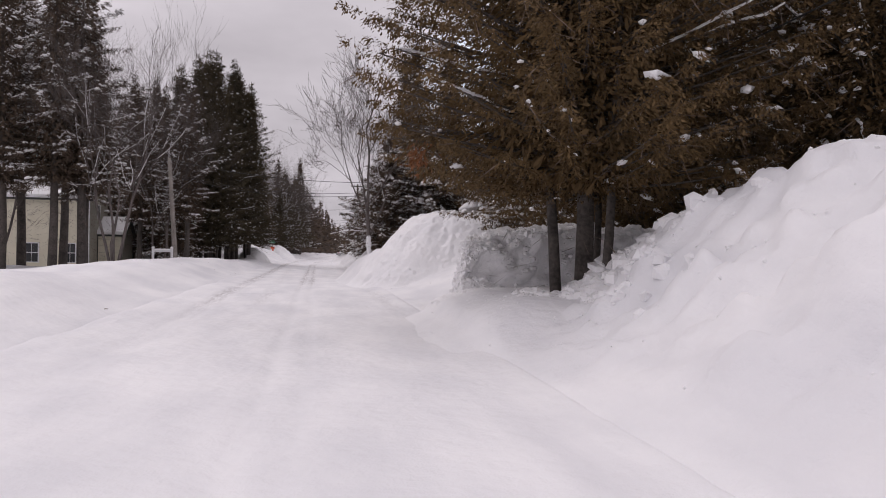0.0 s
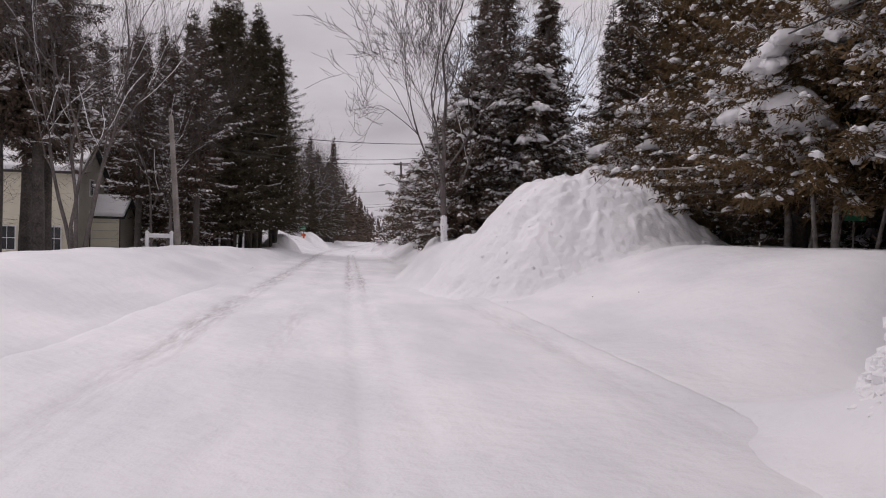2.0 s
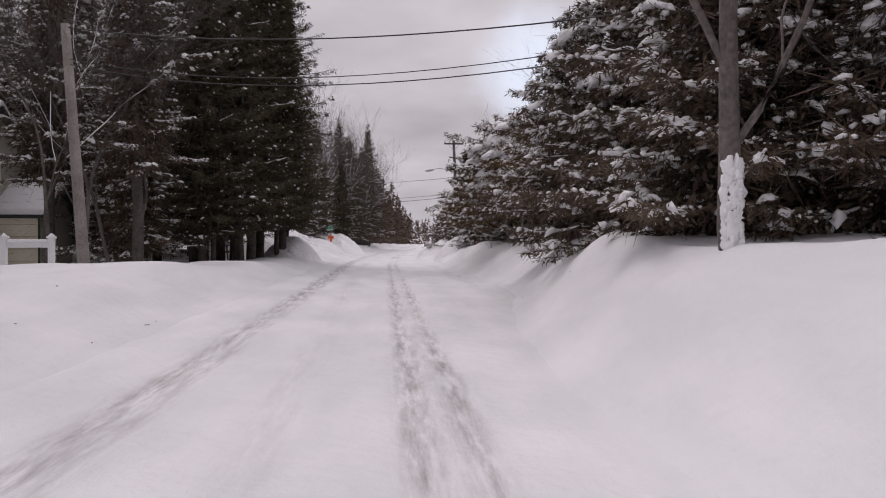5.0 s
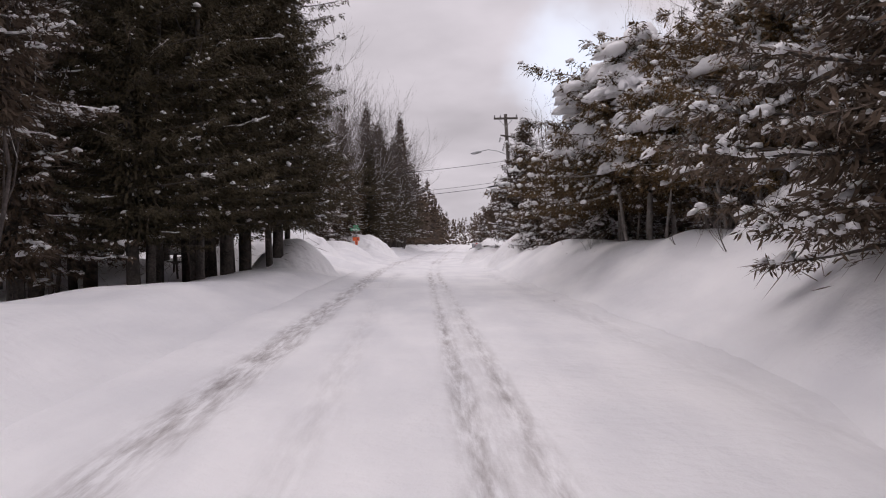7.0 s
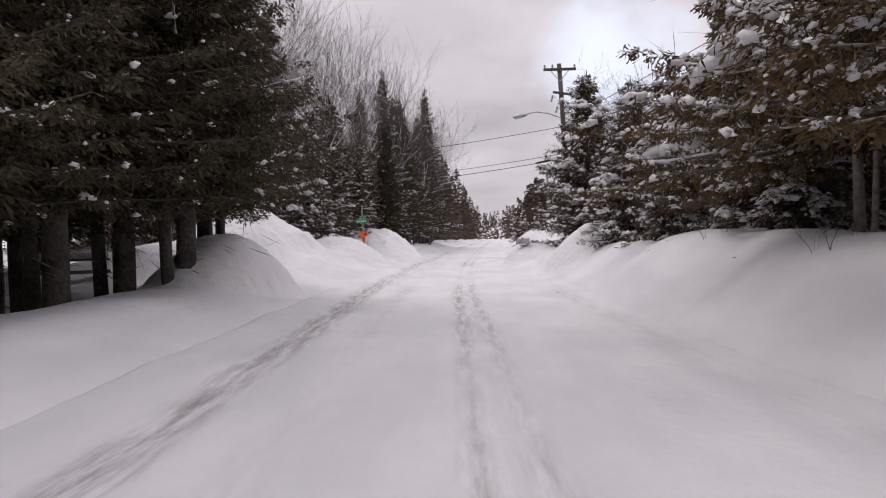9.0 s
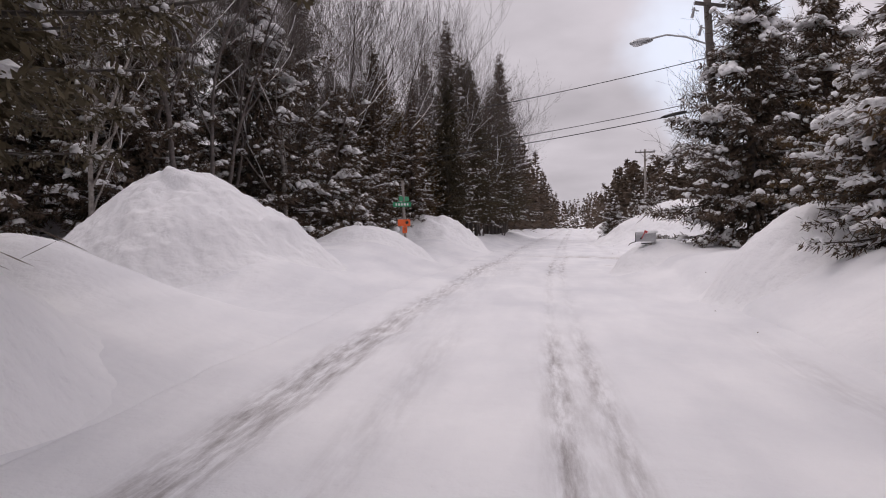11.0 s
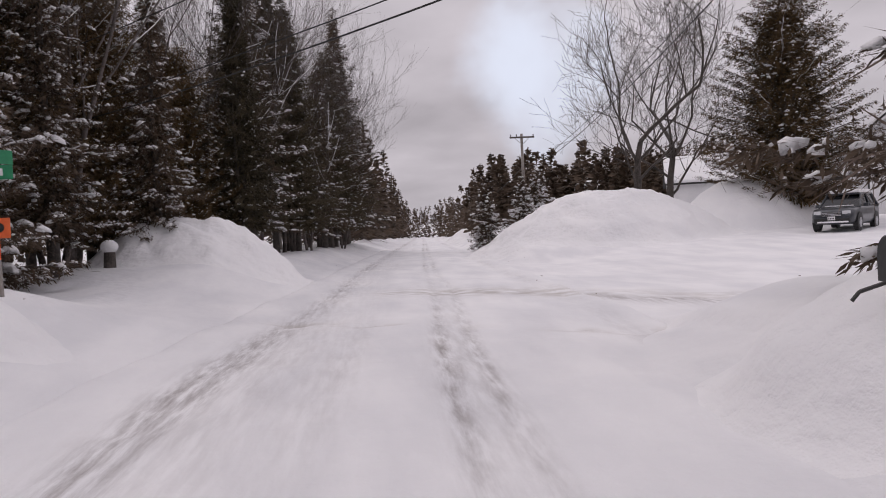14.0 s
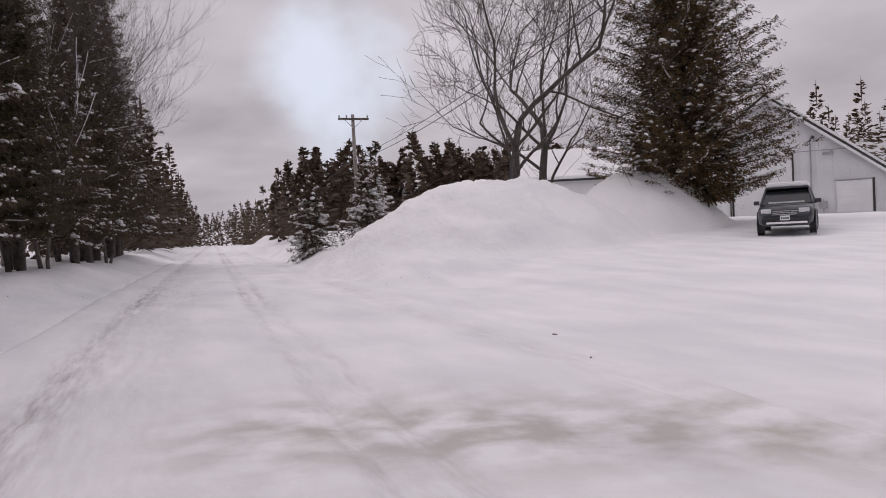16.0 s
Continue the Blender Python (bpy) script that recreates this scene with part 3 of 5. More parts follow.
    qc = rng.rand(nc) ** 1.3 * 0.92
    rc_ = r * 0.52 * (1 - qc) ** top * np.sqrt(rng.rand(nc)) * (0.6 + 0.4 * np.clip(qc / 0.1 + 0.3, 0, 1))
    ac = rng.rand(nc) * 6.2832
    dc = np.stack([np.cos(ac), np.sin(ac), 0 * ac], 1)
    wc = unit(dc * 0.7 + rng.randn(nc, 3) * 0.4 + np.array([0, 0, -0.6]))
    B.append(dc * rc_[:, None] + np.array([0, 0, 1.0]) * (h * clear + qc * h * (1 - clear))[:, None])
    W.append(wc); S.append(unit(np.cross(wc, dc + 0.5 * rng.randn(nc, 3))))
    LN.append(0.16 + 0.22 * rng.rand(nc)); WD.append(0.035 + 0.06 * rng.rand(nc))
    # dead twigs on the bare part of the trunk
    nd = int(14 * (h * clear + 1.2))
    zd = h * clear * (0.25 + 1.0 * rng.rand(nd)) + 0.9 * rng.rand(nd)
    ad = rng.rand(nd) * 6.2832
    dd2 = unit(np.stack([np.cos(ad), np.sin(ad), -0.25 + 0.3 * rng.randn(nd)], 1))
    for k_ in range(3):
        tb.append(np.stack([0 * zd, 0 * zd, zd], 1) + dd2 * (0.1 + 0.45 * k_ * r * 0.5))
        tw.append(unit(dd2 + 0.35 * rng.randn(nd, 3)))
    v, f = diamonds(np.concatenate(B), np.concatenate(W), np.concatenate(S), np.concatenate(LN), np.concatenate(WD), 0.74 if leaf is not SPRUCE else 0.45)
    part("crown", mesh_of("crown", v, f, leaf), None, root)
    if tb:
        b_, w_ = np.concatenate(tb), np.concatenate(tw)
        n = len(b_)
        v, f = diamonds(b_, w_, unit(np.cross(w_, rng.randn(n, 3))), 0.22 + 0.55 * rng.rand(n) ** 1.5, 0.007 + 0.010 * rng.rand(n))
        st_ = part("twig_layer", mesh_of("twig_layer", v, f, DEADTWIG), None, root, "thin bare grey-brown twigs")
        st_["kind"] = "stuff"
    pieces = []
    if sb:
        b_, w_ = np.concatenate(sb), np.concatenate(sw_)
        n = len(b_)
        w_ = unit(w_ * (1, 1, 0.4) + 0.2 * rng.randn(n, 3) * (1, 1, 0.3))
        big_ = rng.rand(n) ** 2.2
        pieces.append(blobs(b_, np.stack([0.03 + 0.13 * big_, 0.022 + 0.075 * big_, 0.016 + 0.045 * big_], 1) * (0.7 + 0.6 * rng.rand(n, 1)), rng, np.arctan2(w_[:, 1], w_[:, 0]), 3, 4, 0.28))
    pieces += lined
    if blobc:
        pieces.append(blobs(np.array(blobc), np.array(blobs_), rng, np.array(bturn)))
    if pieces:
        v, f = joined(pieces)
        sl_ = part("snow_load", mesh_of("snow_load", v, f, SNOW, True), None, root, "white snow lying on the boughs")
        sl_["kind"] = "stuff"
    tagged(root, label, "tree", group=group)
    return root


def bare_tree(name, label, h, seed, spread=0.45, bark=None, r0=None, forks=4, lean=0.0, clear=0.3, snow=0.0, fine=1.0, group="", stems=1, thin=0.0):
    """A leafless tree: a trunk that forks again and again into thin twigs."""
    rng = np.random.RandomState(seed)
    root = new(name)
    pieces, tops = [], []

    def grow(p, d, ln, rad, depth):
        n = 5
        pts, cur, dd = [p], p.copy(), d.copy()
        for _ in range(n):
            dd = unit(dd + rng.randn(3) * 0.11 + np.array([0, 0, 0.05]))
            cur = cur + dd * ln / n
            pts.append(cur.copy())
        end = rad * (0.62 if depth else 0.55)
        pieces.append(tube(pts, np.maximum(np.linspace(rad, end, n + 1), thin), 7 if depth == 0 else (5 if depth < 3 else 3)))
        tops.append((np.array(pts), depth))
        if depth >= forks:
            return
        kids = (6 if stems == 1 else 3) if depth < 1 else int(3 + rng.rand() * 1.6 * fine)
        for k in range(kids):
            at = 1.0 if k == 0 else (0.3 + 0.65 * rng.rand() if depth else clear + (0.95 - clear) * rng.rand())
            i = min(n, max(1, int(round(at * n))))
            az = rng.rand() * 2 * np.pi
            side = unit(np.cross(dd, [math.cos(az), math.sin(az), 0.3]))
            nd = unit(dd * (1.0 if k else 1.4) + side * spread * (0.8 + 0.8 * rng.rand()) + np.array([0, 0, 0.10]))
            grow(pts[i], nd, ln * (0.60 + 0.22 * rng.rand()), end * (0.9 if k == 0 else 0.62) if depth else end * (0.9 if k == 0 else 0.6), depth + 1)

    for k in range(stems):
        a = 2.4 * k + 0.4
        out = 0.0 if stems == 1 else 0.28 + 0.12 * k
        grow(np.array([0.12 * math.cos(a) * (stems > 1), 0.12 * math.sin(a) * (stems > 1), -0.5]), unit(np.array([lean + out * math.cos(a), out * math.sin(a), 1.0])), h * (0.42 - 0.03 * k), (r0 or 0.014 * h + 0.03) * (1 - 0.12 * k), 0)
    for (v, f), (_, depth) in zip(pieces, tops):
        if depth == 0:
            part("trunk", mesh_of("trunk", v, f, bark or GREYBARK, True), None, root)
    v, f = joined([p for p, (_, depth) in zip(pieces, tops) if depth])
    br_ = part("branch_layer", mesh_of("branch_layer", v, f, bark or GREYBARK, True), None, root)
    br_["kind"] = "stuff"
    if snow:
        B = []
        for pts, depth in tops:
            if depth in (1, 2) and rng.rand() < snow:
                for i in range(5):
                    B.append(tube(np.array([pts[i], pts[i + 1]]) + (0, 0, 0.02), (0.014, 0.014), 4))
        if B:
            v, f = joined(B)
            sl_ = part("snow_load", mesh_of("snow_load", v, f, SNOW, True), None, root, "thin white snow along the limbs")
            sl_["kind"] = "stuff"
    tagged(root, label, "tree", group=group)
    return root


def put(ob, x, y, turn=0.0, scale=1.0, z=None, lean=0.0, first=False):
    zz = float(ground_z(x, y)) if z is None else z
    m = pose(x, y, zz - 0.05, lean, 0, turn)
    if first:
        ob.matrix_basis = m @ Matrix.Scale(scale, 4)
        return ob
    c = copy_thing(ob, m)
    c.scale = (scale, scale, scale)
    return c



# kinds of trees; the first of each stands at its own place, the rest are copies
def crumbs(parent, spots, lo, hi, seed, bias=2.2, label="loose clods of white snow"):
    """Clods that have rolled down a bank or stick out of its face."""
    g_ = np.random.RandomState(seed)
    c = np.array(spots)
    r_ = lo + (hi - lo) * g_.rand(len(c)) ** bias
    v, f = blobs(c, np.stack([r_ * (0.8 + 0.6 * g_.rand(len(c))), r_ * (0.8 + 0.6 * g_.rand(len(c))), r_ * (0.6 + 0.4 * g_.rand(len(c)))], 1), g_, g_.rand(len(c)) * 6.28, 3, 6, 0.2)
    ob = part("clod_layer", mesh_of("clod_layer", v, f, SNOW, False), None, parent, label)
    ob["kind"] = "stuff"
    return ob


def surface_z(ob, x, y):
    hit, p, n_, i_ = ob.ray_cast((x - ob.location.x, y - ob.location.y, 20), (0, 0, -1))
    return p.z if hit else None


g0 = np.random.RandomState(17)
bpy.context.view_layer.update()
for hp, cx, cy, rx, ry_, n, lo, hi in ((wall, 6.9, 16.1, 3.7, 1.0, 2400, 0.022, 0.085), (wall, 3.75, 16.1, 0.55, 1.0, 1100, 0.02, 0.075), (first_heap, 6.6, 31.0, 4.4, 2.4, 220, 0.010, 0.05)):
    pts = []
    while len(pts) < n:
        x, y = cx + (2 * g0.rand() - 1) * rx, cy + (2 * g0.rand() - 1) * ry_
        z = surface_z(hp, x, y)
        if z is not None and z > 0.35:
            pts.append((x - hp.location.x, y - hp.location.y, z))
    crumbs(hp, pts, lo, hi, len(pts))
pts = []
for k in range(330):
    x, y = 3.6 + 5.5 * g0.rand(), 2.0 + 12.6 * g0.rand()
    if g0.rand() < 0.15 + 0.85 * (y > 5.5 + 0.5 * (x - 4)):
        pts.append((x, y, float(ground_z(x, y))))
for k in range(50):
    x, y = 2.4 + 1.6 * g0.rand(), 9 + 6 * g0.rand()
    pts.append((x, y, float(ground_z(x, y))))
crumbs(ground, pts, 0.010, 0.035, 3)
pts = []
while len(pts) < 1500:
    x, y = 3.6 + 6.4 * g0.rand(), 7.0 + 7.6 * g0.rand()
    z = float(ground_z(x, y))
    if z > 0.75 and g0.rand() < sstep(-1.5, 2.5, (y - 9.5) + 0.35 * (6 - x)):
        pts.append((x, y, z - 0.02))
crumbs(ground, pts, 0.025, 0.15, 5, bias=2.4)

cedar_a = conifer("cedar", "tall dense brown-green cedar with hanging sprays", 11.5, 4.3, 101, CEDAR, clear=0.18, step=0.25, per=15, droop=0.10, twig=(0.10, 0.036), dens=1.6, snow=0.03, load=0.0, clump=0.15, top=0.26, hang=0.8, trunk_r=0.19, group="cedars beside the road", ragged=0.07, reps=5, sticks=0.10, stems=4, core=80)
put(cedar_a, 5.6, 13.4, 0, first=True)
g2 = np.random.RandomState(12)
c_ = np.array([(-3.2, -0.6, 2.45), (-3.2, -0.8, 2.6)])[np.zeros(210, int)] + g2.randn(210, 3) * (0.12, 0.16, 0.11)
w_ = unit(np.array([-0.3, -0.3, -0.8]) + 0.5 * g2.randn(210, 3))
v_, f_ = diamonds(c_, w_, unit(np.cross(w_, g2.randn(210, 3))), 0.05 + 0.10 * g2.rand(210), 0.02 + 0.025 * g2.rand(210))
ds_ = part("dead_spray_layer", mesh_of("dead_spray_layer", v_, f_, RUST), None, cedar_a, "rust-orange dead sprays")
ds_["kind"] = "stuff"
cedar_c = conifer("cedar", "broad dense dark cedar with snow-dusted sprays", 13.0, 3.9, 107, CEDAR, clear=0.09, step=0.30, per=12, droop=-0.06, twig=(0.13, 0.044), dens=1.55, snow=0.20, load=0.012, clump=0.2, top=0.48, hang=0.35, trunk_r=0.25, group="cedars beside the road", ragged=0.09, reps=4, sticks=0.10, core=120)
put(cedar_c, 23.6, 123.8, 0, first=True)
cedar_c.scale = (1.28, 1.28, 1.0)
for x, y, a, s in ((9.6, 19.6, 130, 0.9), (11.2, 12.6, 250, 0.95), (11.0, 24.0, 40, 0.9), (15.0, 20.0, 10, 1.0), (11.4, 29.6, 300, 1.0), (12.4, 38.5, 60, 0.9), (14.4, 36.0, 80, 1.1), (15.4, 27.0, 170, 1.15)):
    put(cedar_c, x, y, a, s)
cedar_b = conifer("cedar", "very tall dark cedar with bare lower trunk beside the road", 17.0, 2.95, 102, CEDAR_DARK, clear=0.11, step=0.30, per=8, droop=0.22, twig=(0.14, 0.040), ragged=0.30, dens=1.6, snow=0.07, load=0.012, clump=0.12, top=0.78, hang=0.5, trunk_r=0.22, group="cedars beside the road", sticks=0.05, stems=2, reps=5, core=90)
put(cedar_b, -6.3, 65.0, 0, first=True)
for x, y, a, s in ((-5.2, 67.9, 80, 0.92), (-6.3, 67.5, 10, 1.0), (-5.7, 70.8, 170, 0.9), (-8.1, 67.4, 200, 1.1), (-9.7, 68.7, 300, 1.1), (-10.6, 65.2, 30, 1.0), (-6.4, 62.4, 140, 0.85), (-7.3, 60.2, 220, 0.8), (-8.2, 64.0, 60, 1.05)):
    put(cedar_b, x, y, a, s)

spruce_a = conifer("spruce", "tall dark spruce dusted with snow", 15.0, 2.5, 103, SPRUCE, clear=0.10, step=0.38, per=6, droop=0.35, twig=(0.17, 0.034), dens=1.6, reps=5, snow=0.85, load=0.06, clump=0.15, sticks=0.30, top=0.85, hang=0.35, group="spruces of the wood")
put(spruce_a, -12.8, 66.5, 0, 1.08, first=True)
spruce_b = conifer("spruce", "slim dark spruce with snow on its boughs", 12.0, 1.9, 104, SPRUCE, clear=0.10, step=0.36, per=6, droop=0.42, twig=(0.17, 0.034), dens=1.6, reps=5, snow=0.70, load=0.07, clump=0.16, sticks=0.30, top=0.9, hang=0.4, group="spruces of the wood")
put(spruce_b, 9.2, 46.5, 0, 1.0, first=True)
spruce_c = conifer("spruce", "broad spruce loaded with thick clumps of snow", 7.0, 2.5, 105, SPRUCE, clear=0.03, step=0.30, per=8, droop=0.30, twig=(0.16, 0.034), dens=1.7, reps=6, snow=0.7, load=0.26, clump=0.26, sticks=0.3, top=0.8, hang=0.35, group="snow-laden spruces")
put(spruce_c, 6.35, 87.3, 0, 1.14, first=True)
spruce_d = conifer("spruce", "small snow-covered spruce at the wood's edge", 4.2, 1.4, 106, SPRUCE, clear=0.02, step=0.24, per=6, droop=0.3, twig=(0.15, 0.034), dens=1.6, reps=5, snow=0.8, load=0.34, clump=0.17, sticks=0.15, top=0.85, hang=0.3, group="snow-laden spruces")
put(spruce_d, 5.6, 77.0, 0, 1.0, first=True)

spruce_e = conifer("cedar", "young cedar bent under huge smooth loads of snow", 5.0, 2.7, 109, CEDAR, clear=0.30, step=0.17, per=9, droop=0.30, twig=(0.15, 0.038), dens=1.6, reps=5, snow=0.55, load=0.36, load_from=0.20, clump=0.55, top=0.42, hang=0.5, sticks=0.16, stems=3, bark=BIRCH, trunk_r=0.09, ragged=0.3, group="snow-laden trees")
put(spruce_e, 5.5, 59.9, 0, 1.0, first=True)
g4 = np.random.RandomState(44)
for cx_, cy_, cz_, cr_ in ((-1.2, 0.4, 2.75, 0.60), (-1.0, -1.1, 2.25, 0.27), (0.6, -1.3, 3.0, 0.36), (0.9, 1.0, 3.2, 0.46), (-0.3, 1.4, 2.9, 0.40)):
    v_, f_ = blobs(np.zeros((1, 3)), np.array([[1.0, 0.9, 0.62]]), g4, g4.rand(1) * 6.28, 16, 24, 0.0)
    k_ = 7.0 * g4.rand()
    v_ = v_ * (1 + 0.26 * vnoise(1.7 * v_[:, 0] + k_, 1.7 * v_[:, 1] + 1.3 * v_[:, 2], 1.0, 46) + 0.10 * vnoise(5 * v_[:, 0] + k_, 5 * v_[:, 1] + 4 * v_[:, 2], 1.0, 47))[:, None]
    v_ = np.array((cx_, cy_, cz_)) + cr_ * v_
    part("snow_cushion", mesh_of("snow_cushion", v_, f_, SNOW, True), None, spruce_e, "huge smooth cushion of white snow")
for x, y, a, s in ((5.9, 64.0, 100, 0.95), (6.4, 55.6, 220, 0.9), (7.0, 66.6, 160, 0.85), (6.6, 71.4, 60, 0.8), (6.4, 78.6, 300, 0.65), (8.2, 61.4, 20, 1.1), (9.4, 25.4, 40, 1.0), (10.6, 28.8, 130, 1.1), (10.2, 35.4, 250, 1.0)):
    put(spruce_e, x, y, a, s)
shrub = bare_tree("shrub", "leafless brown shrub poking out of the snow", 1.5, 205, spread=0.6, forks=3, clear=0.2, r0=0.014, fine=1.2, stems=3, group="shrubs in the bank")
put(shrub, 4.9, 55.2, 0, 1.0, first=True)
for x, y, a, s in ((5.2, 54.0, 100, 0.8), (4.7, 62.4, 200, 0.7), (5.3, 79.2, 20, 0.9), (4.9, 49.0, 300, 0.7), (-6.9, 93.6, 10, 0.9), (-7.6, 100.4, 140, 1.0), (5.0, 67.2, 250, 0.8), (9.2, 28.4, 30, 0.9)):
    put(shrub, x, y, a, s)
bare_a = bare_tree("bare_tree", "tall leafless maple with fine grey twigs", 14.0, 201, spread=0.85, bark=BARK, forks=5, clear=0.4, fine=1.5, r0=0.27, thin=0.008, stems=1, group="leafless trees")
put(bare_a, 15.2, 125.5, 0, 1.0, first=True)
bare_b = bare_tree("bare_tree", "slender leafless tree with snow along its limbs", 11.5, 202, spread=0.42, forks=5, clear=0.25, snow=0.40, bark=GREYBARK, r0=0.095, thin=0.003, fine=1.4, stems=2, group="leafless trees")
put(bare_b, 8.3, 47.0, 0, 1.0, first=True)
bare_c = bare_tree("bare_tree", "tall forked leafless tree, its trunk plastered with snow", 8.6, 214, spread=0.56, forks=6, clear=0.25, snow=0.25, bark=GREYBARK, r0=0.125, thin=0.006, fine=0.6, lean=-0.12, group="leafless trees")
put(bare_c, 3.3, 36.6, 0, 1.0, first=True)
g3 = np.random.RandomState(33)
trunk_name = [o.name for o in bare_c.children if o.name.startswith("trunk")][0]
rings_ = np.array([tuple(v.co) for v in bpy.data.objects[trunk_name].data.vertices]).reshape(-1, 7, 3)
a_, b_ = (1.9 * g3.rand(240) ** 1.2), g3.rand(240)
lo_ = a_.astype(int)
mid_a = rings_.mean(1)
mid_ = mid_a[lo_] * (1 - a_ + lo_)[:, None] + mid_a[lo_ + 1] * (a_ - lo_)[:, None]
na_ = 2.0 * (b_ - 0.5)
c_ = mid_ + 0.10 * np.stack([np.sin(na_), -np.cos(na_), 0 * na_], 1)
v_, f_ = blobs(c_, 0.02 + g3.rand(240, 3) * (0.035, 0.02, 0.08), g3, None, 4, 6, 0.2)
pl_ = part("snow_plaster", mesh_of("snow_plaster", v_, f_, SNOW, True), None, bare_c, "snow plastered on the trunk")
pl_["kind"] = "stuff"
birch = bare_tree("birch", "birch with pale peeling bark and thin twigs", 9.5, 203, spread=0.42, forks=5, clear=0.3, snow=0.35, bark=BIRCH, r0=0.10, group="leafless trees")
put(birch, 6.4, 42.0, 60, 0.9, first=True)

# right-hand wood between the drive and the mailbox
for x, y, a, s in ((12.0, 45.5, 60, 0.95), (14.5, 40.0, 100, 0.9), (9.0, 50.5, 200, 0.9), (11.0, 56.5, 10, 1.0), (13.0, 62.0, 90, 0.95), (10.0, 67.0, 140, 0.9), (11.5, 74.0, 220, 0.9), (10.2, 81.0, 300, 0.85), (16.5, 52.0, 20, 1.1), (16.0, 70.0, 150, 1.0), (17.5, 33.0, 40, 1.0), (19.0, 22.0, 190, 1.0), (19.0, 44.0, 66, 1.1), (15.0, 84.0, 66, 0.9), (5.9, 40.5, 15, 0.98), (6.3, 46.8, 75, 0.95), (5.6, 42.4, 190, 1.0), (8.2, 42.5, 160, 1.05), (8.3, 52.6, 240, 0.85), (10.4, 54.0, 320, 0.95), (10.8, 40.0, 100, 1.1), (9.0, 61.5, 45, 0.85)):
    put(spruce_b, x, y, a, s)
for x, y, a, s in ((4.5, 39.6, 250, 0.92), (4.7, 44.2, 20, 0.95), (4.6, 48.2, 140, 0.85), (6.6, 39.5, 50, 0.95), (7.2, 44.0, 120, 1.0), (6.9, 51.0, 230, 0.85), (9.4, 57.6, 310, 0.95), (6.7, 68.9, 20, 0.75), (9.6, 69.0, 170, 0.85), (12.5, 35.5, 90, 0.9), (9.5, 85.5, 33, 0.9), (14.6, 31.0, 10, 1.4), (16.5, 36.5, 70, 1.4), (18.0, 27.0, 150, 1.4), (6.7, 38.8, 40, 1.1)):
    put(spruce_c, x, y, a, s)
for x, y, a, s in ((6.0, 73.2, 90, 1.0), (6.2, 80.3, 200, 0.9), (6.0, 48.2, 20, 0.9), (6.3, 66.4, 280, 1.0)):
    put(spruce_d, x, y, a, s)
for x, y, a, s in ((8.6, 61.0, 200, 1.0), (7.9, 65.0, 300, 0.9)):
    put(birch, x, y, a, s)

# left: trees round the house
pine = conifer("pine", "tall dusted pine with a long bare trunk", 14.5, 2.4, 108, SPRUCE, clear=0.30, step=0.5, per=5, droop=0.3, twig=(0.19, 0.036), dens=1.5, reps=5, snow=1.0, load=0.07, clump=0.15, sticks=0.45, top=0.55, hang=0.3, group="trees round the house", ragged=0.35)
put(pine, -12.4, 40.5, 30, 1.05, first=True)
for x, y, a, s in ((-11.3, 41.3, 160, 1.1), (-11.9, 57.2, 250, 0.95), (-20.0, 43.0, 20, 1.1), (-11.6, 43.0, 300, 0.95), (-17.2, 44.5, 200, 1.05), (-20.0, 67.0, 60, 1.1), (-15.4, 66.8, 10, 1.0), (-24.0, 66.8, 130, 1.1), (-14.6, 40.0, 100, 1.0), (-13.6, 46.0, 40, 1.2), (-16.4, 47.5, 170, 1.25), (-19.0, 49.0, 290, 1.2), (-22.0, 50.0, 80, 1.2)):
    put(pine, x, y, a, s)
for x, y, a, s in ((-9.1, 38.8, 0, 1.0), (-8.9, 38.5, 120, 0.9), (-10.7, 62.8, 300, 0.9), (-9.7, 53.5, 70, 1.0), (-15.2, 42.0, 150, 1.0), (-16.4, 42.8, 260, 1.1), (-9.3, 56.6, 200, 0.9), (-18.4, 41.0, 90, 1.1)):
    put(bare_b, x, y, a, s)
for x, y, a, s in ((-11.6, 64.0, 20, 1.0), (-13.6, 71.0, 90, 1.05), (-18.0, 70.0, 140, 1.1), (-22.0, 68.5, 10, 1.1), (-26.0, 67.0, 220, 1.0), (-30.0, 66.0, 90, 1.1), (-33.0, 55.0, 70, 1.1), (-11.0, 73.6, 10, 0.9), (-14.6, 88.0, 50, 0.9), (-16.4, 86.2, 200, 0.95), (-13.6, 75.0, 100, 1.0), (-16.2, 73.0, 200, 1.0), (-14.8, 67.6, 20, 1.1), (-20.5, 72.0, 280, 1.1), (-24.5, 71.0, 40, 1.1)):
    put(spruce_a, x, y, a, s)

# left wood beyond the drive
rng = np.random.RandomState(7)
for k in range(24):
    y = 84 + k * 2.6 + rng.randn() * 0.5
    u = -(8.0 - 2.6 * float(sstep(92, 108, y))) - abs(rng.randn()) * 0.8
    low = float(span(y, 90, 112, 3))
    kind_ = cedar_b if y > 105 and k % 4 else (spruce_b if k % 3 else spruce_a)
    size_ = (0.66 if kind_ is cedar_b else 0.82) * (1 - 0.28 * low) + 0.22 * rng.rand()
    if y < 95 or (y < 112 and k % 2 == 1):
        continue
    put(kind_, float(road_x(y)) + u - (1.8 if y < 96 else (1.4 if y < 107 else 0)), y, rng.rand() * 360, size_)
for k in range(6):
    y = 100.3 + k * 2.2
    put(cedar_c, float(road_x(y)) - 9.6 + 1.4 * float(sstep(103, 110, y)) - 1.2 * (k % 2), y, 47 * k, 0.56 + 0.04 * (k * 5 % 4))
